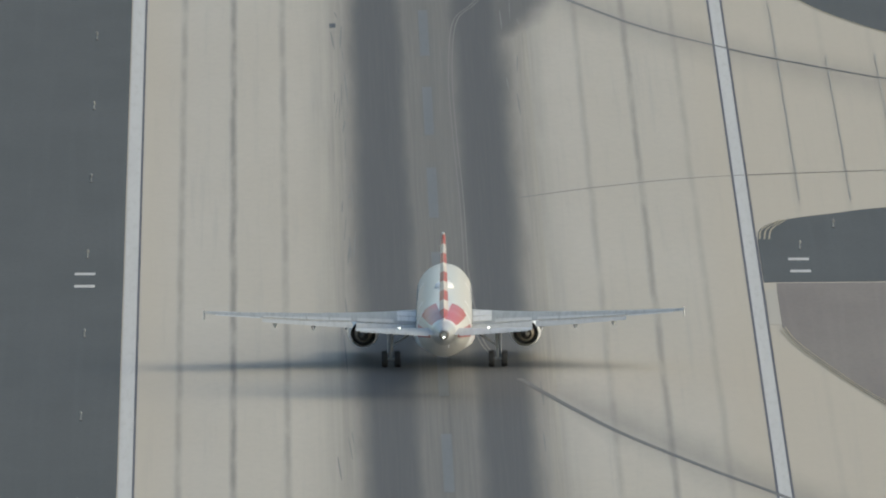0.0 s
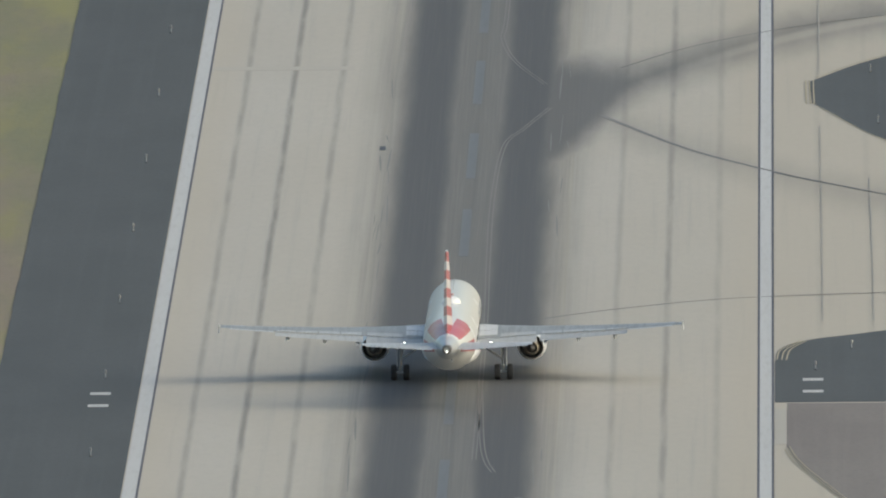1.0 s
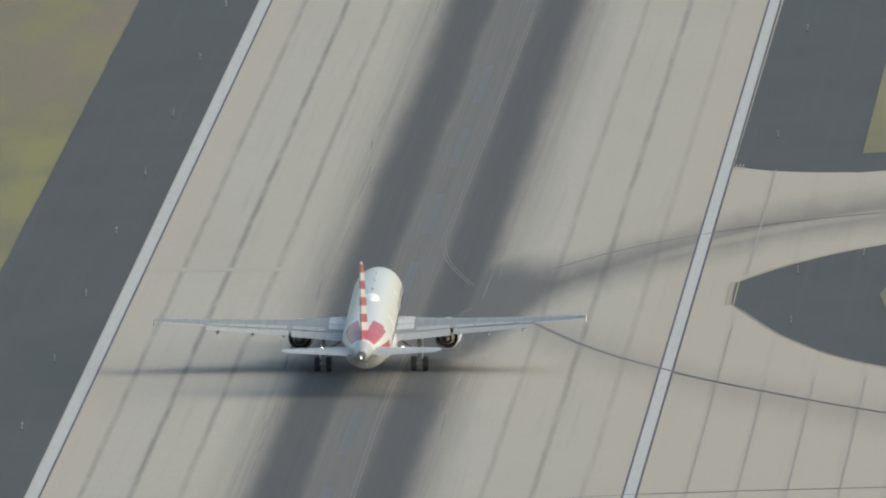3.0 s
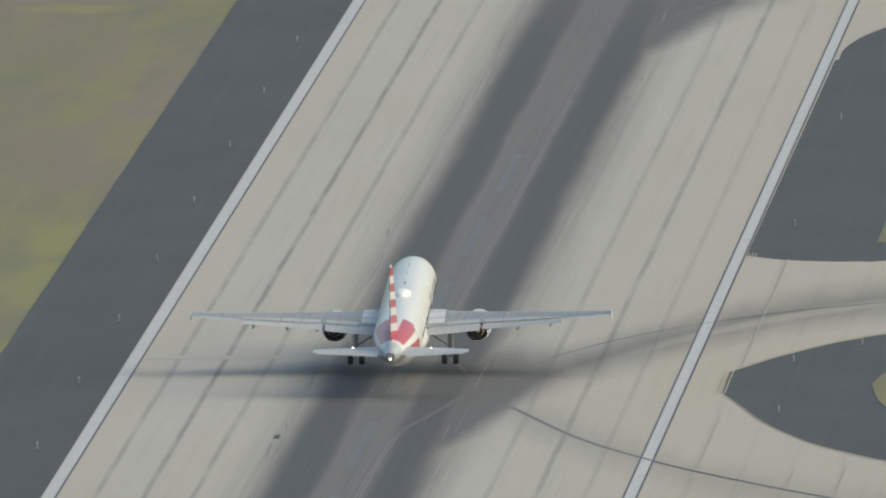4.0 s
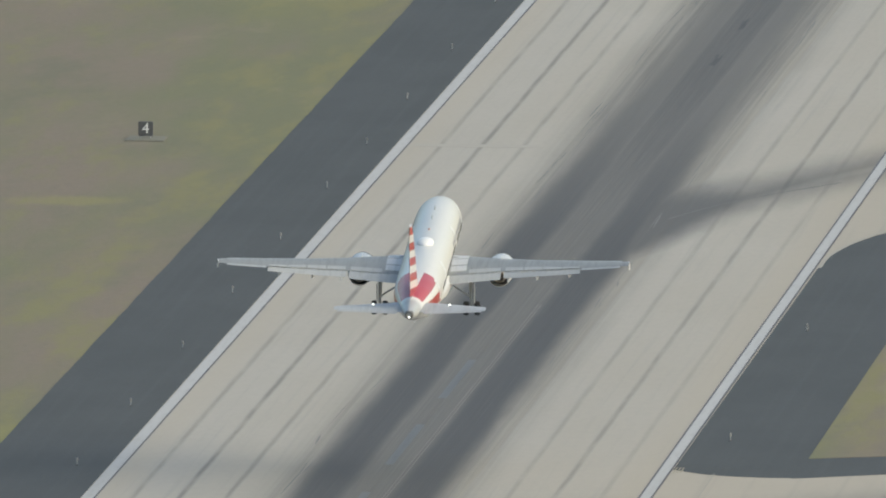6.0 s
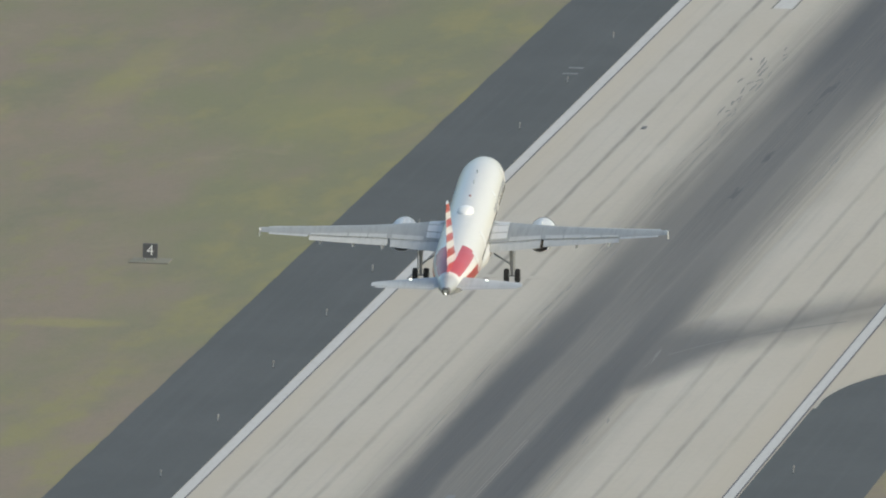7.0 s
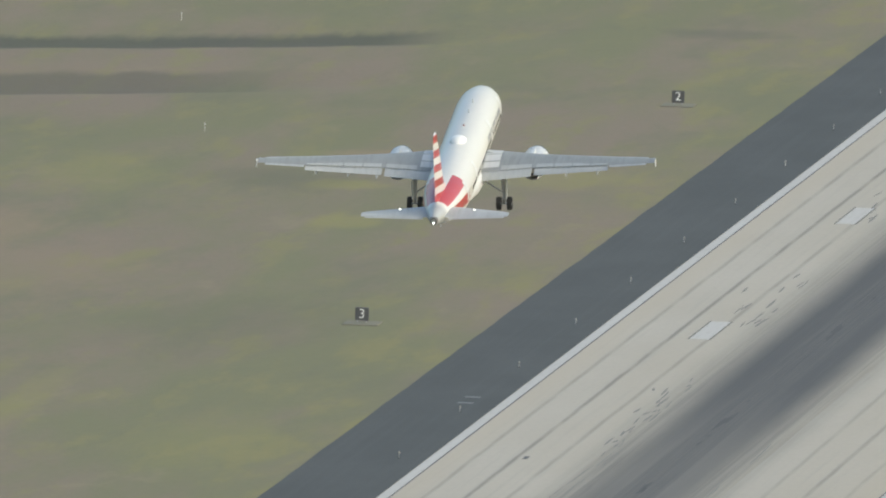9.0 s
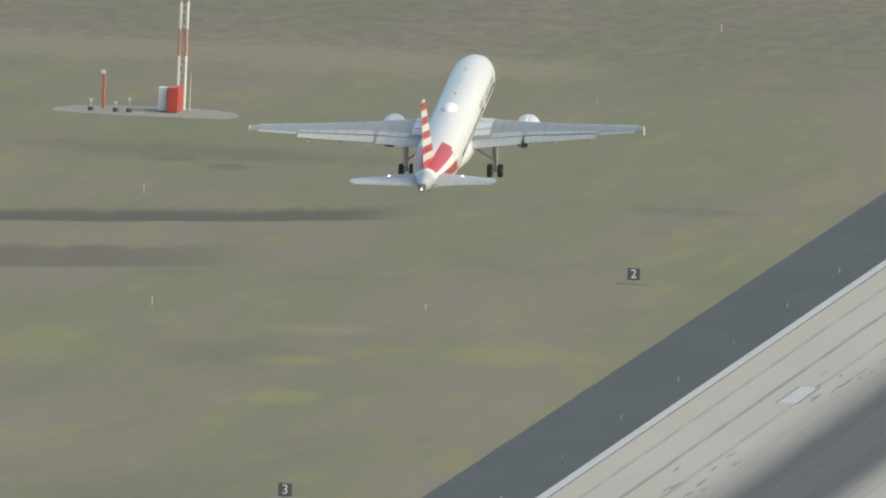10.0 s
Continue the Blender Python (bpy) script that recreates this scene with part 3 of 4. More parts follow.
def build_scuffs():
    """Short dark touchdown scuffs beside the rubber, far too many to count."""
    rng = random.Random(7)
    bm = bmesh.new()
    for i in range(170):
        if i < 70:
            y = rng.choice((683, 712, 742, 822, 850, 876, 985, 1010, 1110)) + rng.gauss(0, 9)
            x = -7.2 - abs(rng.gauss(0, 1.9)) - (1.0 if y > 800 else 0.0)
            w, ln = rng.uniform(0.10, 0.30), rng.uniform(3.0, 13.0)
        else:
            y, x = rng.uniform(-330, 700), rng.choice((-6.5, 6.3, -7.2)) + rng.gauss(0, 0.35)
            w, ln = rng.uniform(0.05, 0.16), rng.uniform(5.0, 26.0)
        skew = rng.uniform(-0.25, 0.25)
        n = 5
        ring = [(x + skew * (j / n - 0.5) + w * (0.3 + 0.7 * math.sin(math.pi * j / n)) * 0.5, y + ln * (j / n - 0.5)) for j in range(n + 1)]
        ring += [(x + skew * (j / n - 0.5) - w * (0.3 + 0.7 * math.sin(math.pi * j / n)) * 0.5, y + ln * (j / n - 0.5)) for j in range(n, -1, -1)]
        bm.faces.new([bm.verts.new((px, py, 0.007 + 0.00002 * i)) for px, py in ring])
    tagged(part("tyre_scuffs", bm, SCUFF_MARK), "dark rubber scuffs on the pale concrete lanes", "tyre marks", kind="stuff")


def build_hatch(x, y):
    h = holder("pavement_hatch", pose(x, y, 0.0))
    tagged(h, "small dark metal hatch set in the concrete", "hatch", group="pavement hatches")
    part("hatch_frame", box(bmesh.new(), -0.24, 0.24, -1.6, 1.6, -0.05, 0.012, 0.004), DARK, h)
    for dx in (-0.16, 0.16):
        part("hatch_lid", box(bmesh.new(), dx * 0.7 - 0.09, dx * 0.7 + 0.09, -1.4, 1.4, 0.0, 0.022, 0.004), DARK, h)


build_ground()
build_runway()
build_pavements()
build_markings()
build_scuffs()


# ---- things beside the runway ----
SIGN_BLACK = plain("sign_black", (0.10, 0.10, 0.105), 0.5)
SIGN_WHITE = plain("sign_white", (0.82, 0.82, 0.80), 0.5)
SIGN_YELLOW = plain("sign_yellow", (0.82, 0.56, 0.07), 0.5)
PAD = plain("pad_concrete", (0.195, 0.188, 0.150), 0.9, scale=1.5)
GRAVEL = plain("pale_gravel", (0.29, 0.275, 0.24), 0.95, scale=1.2)
STEEL = plain("galvanised_steel", (0.45, 0.46, 0.47), 0.45, 0.6)
MAST_RED = plain("mast_red", (0.42, 0.23, 0.19), 0.6)
POLE_RED = plain("pole_red", (0.42, 0.14, 0.11), 0.6)
CABINET_RED = plain("cabinet_red", (0.45, 0.07, 0.05), 0.5)
MAST_WHITE = plain("mast_white", (0.62, 0.60, 0.57), 0.6)
LAMP_WHITE = plain("lamp_white", (0.62, 0.62, 0.60), 0.3)
LAMP_GREY = plain("lamp_grey", (0.27, 0.27, 0.265), 0.4)
DARK = plain("dark_metal", (0.06, 0.06, 0.065), 0.5, 0.3)


def glyph(text, size, material, parent, m, name="numeral"):
    cu = bpy.data.curves.new(name, "FONT")
    cu.body, cu.size, cu.extrude = text, size, 0.012
    cu.align_x, cu.align_y = "CENTER", "CENTER"
    tmp = bpy.data.objects.new(name, cu)
    scene.collection.objects.link(tmp)
    me = bpy.data.meshes.new_from_object(tmp.evaluated_get(bpy.context.evaluated_depsgraph_get()))
    bpy.data.objects.remove(tmp)
    me.materials.clear()
    me.materials.append(material)
    ob = new(name, me)
    ob.parent, ob.matrix_basis = parent, m
    return ob


def distance_sign(text, x, y):
    s = holder("distance_sign", pose(x, y, -0.06))
    tagged(s, "black runway distance sign with a white numeral on a concrete pad", "airfield sign", group="runway distance signs")
    part("sign_pad", box(bmesh.new(), -1.7, 1.9, -3.0, 2.4, -0.05, 0.10, 0.03), PAD, s)
    cab = part("cabinet", box(bmesh.new(), -0.68, 0.68, -0.16, 0.16, 0.30, 1.62, 0.04), SIGN_BLACK, s)
    glyph(text, 1.35, SIGN_WHITE, cab, pose(0, -0.175, 0.96, 90))
    for dx in (-0.45, 0.45):
        part("leg", tube(bmesh.new(), (dx, 0, 0.09), (dx, 0, 0.33), 0.05), STEEL, s)
    return s


def taxi_sign(x, y, wide):
    s = holder("taxiway_sign", pose(x, y, 0.0))
    tagged(s, "yellow taxiway guidance sign with dark lettering bars", "airfield sign", group="taxiway signs")
    part("sign_pad", box(bmesh.new(), -wide / 2 - 0.5, wide / 2 + 0.9, -2.2, 1.2, -0.05, 0.08, 0.03), PAD, s)
    cab = part("cabinet", box(bmesh.new(), -wide / 2, wide / 2, -0.14, 0.14, 0.22, 0.98, 0.03), SIGN_YELLOW, s)
    for dx in (-0.55, -0.2, 0.02, 0.35):
        part("lettering_bar", box(bmesh.new(), dx - 0.07, dx + 0.1, -0.165, -0.13, 0.42, 0.78), SIGN_BLACK, cab)
    for dx in (-wide / 3, wide / 3):
        part("leg", tube(bmesh.new(), (dx, 0, 0.06), (dx, 0, 0.25), 0.05), STEEL, s)
    return s


def edge_light(x, y, z=-0.02):
    s = holder("edge_light", pose(x, y, z))
    tagged(s, "small white runway edge light on a thin stem", "airfield light", group="runway edge lights")
    part("base_plate", tube(bmesh.new(), (0, 0, 0), (0, 0, 0.05), 0.14, 0.12, 12), DARK, s)
    part("stem", tube(bmesh.new(), (0, 0, 0.05), (0, 0, 0.4), 0.03, n=8), STEEL, s)
    part("globe", loft(bmesh.new(), [[(r * math.cos(a), r * math.sin(a), h) for a in [i * math.pi / 5 for i in range(10)]] for r, h in ((0.07, 0.38), (0.09, 0.45), (0.08, 0.58), (0.04, 0.66))]), LAMP_GREY, s)
    return s


def stake(x, y, tall, z=-0.06):
    s = holder("marker_stake", pose(x, y, z))
    tagged(s, "thin pale marker stake standing in the grass", "marker stake", group="marker stakes")
    part("post", tube(bmesh.new(), (0, 0, -0.6), (0, 0, tall), 0.045, 0.04, 8), MAST_WHITE, s)
    part("cap", tube(bmesh.new(), (0, 0, tall - 0.16), (0, 0, tall + 0.02), 0.08, 0.07, 8), LAMP_WHITE, s)
    return s


for x, y in ((-7.5, 3.8), (-14.4, 651.5)):
    build_hatch(x, y)
for text, x, y in (("4", -46.6, 481), ("3", -46.5, 808), ("2", -45.6, 1135)):
    distance_sign(text, x, y)
taxi_sign(38.1, -160, 2.1)
taxi_sign(42.2, 52, 2.1)
lights = [48.2 + 54.5 * i for i in range(-9, 8)] + [478.0] + [529.0 + 57.8 * i for i in range(16)]
light = edge_light(-25.9, lights[0])
for y in lights[1:]:
    copy_thing(light, pose(-25.9, y, -0.02))
for y in (-167, 188, 292):
    copy_thing(light, pose(26.3, y, -0.008))
for x, y in ((31, 65), (31.5, 22), (36, 80), (29.0, -152)):
    copy_thing(light, pose(x, y, -0.008))
for x, y, h in ((-90.3, 1065, 0.9), (-62.3, 1079, 0.6), (-80.1, 1425, 0.8), (-80.5, 1574, 0.8), (-112, 1240, 0.7)):
    stake(x, y, h)


def mast():
    s = holder("lattice_mast", pose(-124.4, 1380.5, 0.0))
    tagged(s, "tall red and white lattice mast on a gravel pad", "mast")
    step_h, w = 3.15, 0.40
    for i in range(8):
        z0, z1 = i * step_h, (i + 1) * step_h
        mat = MAST_RED if i in (2, 4, 6) else MAST_WHITE
        sec = part("mast_section", bmesh.new(), mat, s)
        bm = bmesh.new()
        for sx in (-1, 1):
            for sy in (-1, 1):
                tube(bm, (sx * w, sy * w, z0), (sx * w, sy * w, z1), 0.15, n=8)
        for k in range(4):
            a, c = z0 + k * step_h / 4, z0 + (k + 1) * step_h / 4
            f = 1 if k % 2 else -1
            for sy in (-1, 1):
                tube(bm, (-f * w, sy * w, a), (f * w, sy * w, c), 0.03, n=5)
                tube(bm, (sy * w, -f * w, a), (sy * w, f * w, c), 0.03, n=5)
        bm.to_mesh(sec.data)
        bm.free()
    return s


def cabinet(x, y, wx, wy, h, mat, label):
    s = holder("equipment_cabinet", pose(x, y, 0.0))
    tagged(s, label, "equipment cabinet", group="cabinets at the mast")
    part("body", box(bmesh.new(), -wx / 2, wx / 2, -wy / 2, wy / 2, 0.12, h, 0.03), mat, s)
    part("roof", box(bmesh.new(), -wx / 2 - 0.06, wx / 2 + 0.06, -wy / 2 - 0.06, wy / 2 + 0.06, h, h + 0.08, 0.02), mat, s)
    part("plinth", box(bmesh.new(), -wx / 2 + 0.05, wx / 2 - 0.05, -wy / 2 + 0.05, wy / 2 - 0.05, 0, 0.12), PAD, s)
    part("door", box(bmesh.new(), -wx / 2 + 0.12, wx / 2 - 0.12, -wy / 2 - 0.025, -wy / 2, 0.25, h - 0.15, 0.01), mat, s)
    return s


def mast_site():
    rim = curve_points([(-138.5, 1372.0), (-137.1, 1367.5), (-127.5, 1366.0), (-119.5, 1367.5), (-117.0, 1371.0), (-117.3, 1377.0), (-120.5, 1382.0), (-128.5, 1383.5), (-136.5, 1379.0), (-138.5, 1372.0)], 10)[:-1]
    ragged = [(x + 0.35 * noise.noise((x * 0.9, y * 0.5, 4.0)), y + 1.6 * noise.noise((x * 0.9, y * 0.5, 9.0))) for x, y in rim]
    o = slab("gravel_pad", ragged, 0.0, 0.3, GRAVEL)
    tagged(o, "pale gravel pad in the grass", "gravel pad", kind="structure")
    mast()
    cabinet(-125.8, 1375.0, 1.0, 1.4, 2.8, SIGN_WHITE, "white equipment cabinet beside the mast")
    cabinet(-124.5, 1375.6, 1.25, 5.2, 2.85, CABINET_RED, "red equipment cabinet beside the mast")
    s = holder("antenna_whip", pose(-123.2, 1379.5, 0.0))
    tagged(s, "thin pale whip antenna behind the cabinets", "antenna")
    part("rod", tube(bmesh.new(), (0, 0, 0), (0, 0, 4.4), 0.07, 0.03, 8), MAST_WHITE, s)
    part("foot", tube(bmesh.new(), (0, 0, 0), (0, 0, 0.2), 0.18, 0.16, 10), STEEL, s)
    s = holder("obstruction_pole", pose(-132.8, 1375.0, 0.0))
    tagged(s, "red painted pole with a white lamp head", "pole")
    part("shaft", tube(bmesh.new(), (0, 0, 0), (0, 0, 4.1), 0.2, 0.16, 12), POLE_RED, s)
    part("lamp_head", box(bmesh.new(), -0.45, 0.12, -0.15, 0.15, 4.1, 4.55, 0.05), LAMP_WHITE, s)
    for x, h in ((-133.8, 1.1), (-130.9, 0.9), (-129.3, 1.4)):
        s = holder("pad_fixture", pose(x, 1371, 0.0))
        tagged(s, "small grey fixture with a dark base on the pad", "fixture", group="fixtures on the pad")
        part("post", tube(bmesh.new(), (0, 0, 0), (0, 0, h), 0.10, 0.08, 8), STEEL, s)
        part("head", box(bmesh.new(), -0.16, 0.16, -0.12, 0.12, h, h + 0.3, 0.03), LAMP_WHITE, s)
        part("foot", tube(bmesh.new(), (0, 0, 0), (0, 0, 0.45), 0.36, 0.3, 10), DARK, s)


mast_site()


# ---- the airliner ----
def livery_material():
    """White fuselage paint with red bands towards the tail."""
    k = Mat("fuselage_paint", 0.28)
    x, y, z = k.local()
    o = k.node("ShaderNodeTexCoord").outputs["Object"]
    n = k.noise(o, 0.7, 5)
    n2 = k.noise(k.vec(x, k.m("MULTIPLY", y, 0.15), z), 5.0, 4)
    white = k.mix(n, (0.66, 0.648, 0.61), (0.73, 0.717, 0.68))
    red = k.mix(n, (0.40, 0.036, 0.040), (0.48, 0.055, 0.050))
    # bands keep their height on the tapering tail and end at a straight front line
    aft = k.m("MAXIMUM", k.m("SUBTRACT", -10.5, y), 0.0)
    mid = k.m("ADD", 3.73, k.m("MULTIPLY", aft, 0.054))
    half = k.m("SUBTRACT", 2.0, k.m("MULTIPLY", aft, 0.12))
    s = k.m("DIVIDE", k.m("SUBTRACT", z, mid), half)
    front = k.step(k.m("ADD", y, k.m("MULTIPLY", s, 0.7)), -10.5, -10.6)
    back = k.step(y, -18.9, -18.6)
    top = k.step(s, 0.54, 0.56)
    low = k.m("MULTIPLY", k.step(s, -0.30, -0.28), k.step(s, 0.22, 0.20))
    # a white sweep beside the fin
    sweep = k.step(k.m("SUBTRACT", k.m("ABSOLUTE", x), k.m("MULTIPLY", k.m("ADD", y, 18.0), 0.065)), 0.12, 0.16)
    band = k.m("MAXIMUM", k.m("MULTIPLY", top, sweep), low)
    f = k.m("MULTIPLY", k.m("MULTIPLY", band, front), back)
    grey_tail = k.step(y, -18.9, -20.0, 0.0, 0.8)
    c = k.mix(f, white, red)
    k.set("Base Color", k.mix(grey_tail, c, (0.34, 0.355, 0.36)))
    k.set("Roughness", k.step(n, 0.3, 0.7, 0.30, 0.36))
    k.set("Coat Weight", 0.5)
    k.set("Coat Roughness", 0.16)
    return k.mat


def fin_material():
    k = Mat("fin_paint", 0.3)
    x, y, z = k.local()
    o = k.node("ShaderNodeTexCoord").outputs["Object"]
    n = k.noise(o, 1.2, 5)
    s = k.m("ADD", z, k.m("MULTIPLY", k.m("ADD", y, 18.0), 0.14))
    f = k.m("FRACT", k.m("DIVIDE", k.m("SUBTRACT", s, 5.1), 1.30))
    band = k.m("MULTIPLY", k.step(f, 0.02, 0.05), k.step(f, 0.56, 0.53))
    red = k.mix(n, (0.40, 0.036, 0.040), (0.48, 0.055, 0.050))
    k.set("Base Color", k.mix(band, k.mix(n, (0.70, 0.69, 0.68), (0.80, 0.79, 0.78)), red))
    k.set("Coat Weight", 0.5)
    k.set("Coat Roughness", 0.16)
    return k.mat


def skin_material(name, a, c2, rough=0.42, seams=0.4):
    """Grey wing skin with panel joints and streaks along the airflow."""
    k = Mat(name, rough, 0.15)
    x, y, z = k.local()
    o = k.node("ShaderNodeTexCoord").outputs["Object"]
    n = k.noise(o, 0.8, 4)
    streak = k.noise(k.vec(k.m("MULTIPLY", x, 4.0), k.m("MULTIPLY", y, 0.3), z), 1.0, 4)
    c = k.mix(n, a, c2)
    c = k.mix(k.step(streak, 0.5, 0.8, 0.0, 0.35), c, tuple(v * 0.7 for v in a))
    gx = k.m("FRACT", k.m("DIVIDE", x, 1.25))
    line = k.m("MAXIMUM", k.step(gx, 0.02, 0.0), k.step(gx, 0.98, 1.0))
    k.set("Base Color", k.mix(k.m("MULTIPLY", line, seams), c, tuple(v * 0.55 for v in a)))
    k.set("Roughness", k.step(streak, 0.2, 0.8, rough * 0.8, rough * 1.3))
    return k.mat


FUSE = livery_material()
FIN = fin_material()
WING = skin_material("wing_skin", (0.275, 0.285, 0.28), (0.34, 0.35, 0.345))
FLAP = skin_material("flap_skin", (0.40, 0.41, 0.405), (0.48, 0.49, 0.485), seams=0.08)
PANEL = skin_material("pale_panel", (0.56, 0.57, 0.57), (0.66, 0.66, 0.66))
NACELLE = plain("nacelle_paint", (0.66, 0.67, 0.68), 0.3, 0.1)
LIP = plain("polished_inlet_lip", (0.80, 0.80, 0.80), 0.16, 1.0, 0.05)
HOT = plain("exhaust_metal", (0.19, 0.18, 0.17), 0.45, 0.5)
CORE = plain("exhaust_core", (0.42, 0.37, 0.31), 0.4, 0.6)
TYRE = plain("tyre_rubber", (0.030, 0.030, 0.031), 0.85)
STRUT = plain("gear_strut", (0.42, 0.42, 0.42), 0.4, 0.4)
WINDOW = plain("cabin_window", (0.03, 0.035, 0.04), 0.12)
GREY_MARK = plain("grey_lettering", (0.22, 0.23, 0.26), 0.4)
NAV = plain("navigation_lamp", (1.0, 0.97, 0.90), 0.3, glow=4.0)
DOME = plain("dome_white", (0.85, 0.84, 0.82), 0.35, vary=0.04)
TAIL = skin_material("tailplane_skin", (0.44, 0.46, 0.465), (0.52, 0.54, 0.545), seams=0.1)
BEACON = plain("beacon_red", (0.52, 0.34, 0.32), 0.25)

def stretch(y):
    """The forward cabin, drawn out to its true length."""
    return y if y < 8 else 8 + (y - 8) * 1.24


# y ahead of the main wheels, half width, half height, height of the middle
STATIONS = [(21.75, 0.04, 0.04, 3.18), (21.6, 0.32, 0.32, 3.19), (21.2, 0.68, 0.68, 3.23), (20.5, 1.05, 1.07, 3.31), (19.5, 1.40, 1.45, 3.44),
            (18.3, 1.68, 1.76, 3.55), (16.9, 1.87, 1.96, 3.64), (15.2, 1.965, 2.06, 3.69), (13.0, 1.975, 2.07, 3.70), (8.0, 1.975, 2.07, 3.70),
            (2.0, 1.975, 2.07, 3.70), (-4.0, 1.975, 2.07, 3.70), (-8.5, 1.975, 2.07, 3.70), (-10.5, 1.94, 2.00, 3.73), (-12.5, 1.83, 1.84, 3.82),
            (-14.5, 1.64, 1.60, 3.95), (-16.5, 1.37, 1.33, 4.07), (-18.3, 1.08, 1.05, 4.20), (-20.0, 0.76, 0.77, 4.30), (-21.4, 0.48, 0.52, 4.38), (-22.2, 0.30, 0.34, 4.41)]
STATIONS = [(stretch(q[0]), *q[1:]) for q in STATIONS]


def wing_section(x, lead, trail, z, thick, n=10, twist=0.0):
    """A closed aerofoil ring at span x."""
    chord = lead - trail
    pts = []
    for i in range(n + 1):
        u = 0.5 - 0.5 * math.cos(math.pi * i / n)
        t = thick * (2.97 * math.sqrt(u) - 1.26 * u - 3.52 * u * u + 2.84 * u ** 3 - 1.015 * u ** 4) * chord * 0.5
        pts.append((u, t))
    ring = [(x, lead - u * chord, z + t + 0.02 * chord * (1 - (2 * u - 1) ** 2) - twist * u * chord) for u, t in pts]
    ring += [(x, lead - u * chord, z - t * 0.8 + 0.02 * chord * (1 - (2 * u - 1) ** 2) - twist * u * chord) for u, t in pts[-2:0:-1]]
    return ring


def lead_edge(x):
    return 6.6 - (x - 1.9) * 0.527


def trail_edge(x):
    return -0.15 - 0.02 * (x - 1.9) if x < 6.4 else -0.24 - (x - 6.4) * 0.245


def wing_z(x):
    return 3.02 + (x - 1.9) * 0.076 + 0.0016 * (x - 1.9) ** 2


def lifting_part(name, parent, mat, sections, label=""):
    return smooth(part(name, loft(bmesh.new(), sections), mat, parent, label), 50)


legs, wings = [], []


def wing(parent, s):
    main = lifting_part("wing", parent, WING, [[(s * px, py, pz) for px, py, pz in wing_section(x, lead_edge(x), trail_edge(x), wing_z(x), th)]
                                               for x, th in ((0.8, 0.15), (1.9, 0.15), (4.2, 0.13), (6.4, 0.12), (10.0, 0.11), (13.5, 0.11), (16.6, 0.10), (16.95, 0.06))])
    wings.append((main, s))
    # flaps set for take-off: dropped, with a gap behind the wing
    for x0, x1, ch0, ch1 in ((2.05, 6.25, 1.75, 1.55), (6.5, 12.9, 1.35, 0.95)):
        secs = []
        for i in range(5):
            x = x0 + (x1 - x0) * i / 4
            ch = ch0 + (ch1 - ch0) * i / 4
            tr = trail_edge(x)
            secs.append([(s * px, py, pz) for px, py, pz in wing_section(x, tr - 0.02 + 0.25, tr - ch + 0.25, wing_z(x) - 0.08, 0.14, 6, 0.20)])
        lifting_part("flap", main, FLAP, secs, "pale grey flap lowered for take-off")
    secs = [[(s * px, py, pz) for px, py, pz in wing_section(x, trail_edge(x) - 0.03, trail_edge(x) - c, wing_z(x) + 0.0, 0.10, 6, 0.02)] for x, c in ((13.0, 0.62), (16.2, 0.48))]
    lifting_part("aileron", main, FLAP, secs)
    # spoiler panels on the upper skin
    for x0, x1 in ((6.6, 8.1), (8.2, 9.7), (9.8, 11.3), (11.4, 12.8), (3.6, 6.2)):
        bm = bmesh.new()
        rings = []
        for x in (x0, x1):
            c = lead_edge(x) - trail_edge(x)
            ya, yb = trail_edge(x) + 0.80, trail_edge(x) + 0.08
            za = wing_z(x) + 0.066 * c * 0.62
            zb = wing_z(x) + 0.035
            rings.append([(s * x, ya, za), (s * x, yb, zb + 0.02), (s * x, yb, zb - 0.03), (s * x, ya, za - 0.05)])
        part("spoiler", loft(bm, rings), FLAP, main)
    # slats drooped ahead of the leading edge
    for x0, x1 in ((2.6, 5.0), (6.6, 9.9), (10.0, 13.2), (13.3, 16.3)):
        secs = [[(s * px, py, pz) for px, py, pz in wing_section(x, lead_edge(x) + 0.28, lead_edge(x) - 0.25, wing_z(x) - 0.04, 0.26, 5, -0.25)] for x in (x0, x1)]
        lifting_part("slat", main, FLAP, secs)
    # flap track fairings
    for x, ln in ((6.9, 2.6), (9.3, 2.3), (12.0, 2.0)):
        tr, zz = trail_edge(x), wing_z(x) - 0.30
        rings = []
        for u, r in ((0, 0.02), (0.12, 0.12), (0.35, 0.19), (0.6, 0.19), (0.85, 0.12), (1.0, 0.03)):
            yc = tr + 1.3 - ln * u
            rings.append([(s * x + r * 0.8 * math.cos(a), yc, zz - 0.30 * u * u + 1.2 * r * math.sin(a)) for a in [i * math.pi / 5 for i in range(10)]])
        smooth(part("track_fairing", loft(bmesh.new(), rings), PANEL, main))
    # wingtip fence
    fence = []
    for dz, ya, yb in ((-0.40, -2.3, -2.8), (0.0, -1.5, -2.75), (0.22, -2.2, -2.85)):
        zz = wing_z(16.95) + dz
        fence.append([(s * (16.95 + 0.10 * abs(dz)), ya, zz), (s * (17.02 + 0.1 * abs(dz)), (ya + yb) / 2, zz), (s * (16.95 + 0.10 * abs(dz)), yb, zz), (s * (16.90 + 0.1 * abs(dz)), (ya + yb) / 2, zz)])
    part("wingtip_fence", loft(bmesh.new(), fence), PANEL, main)
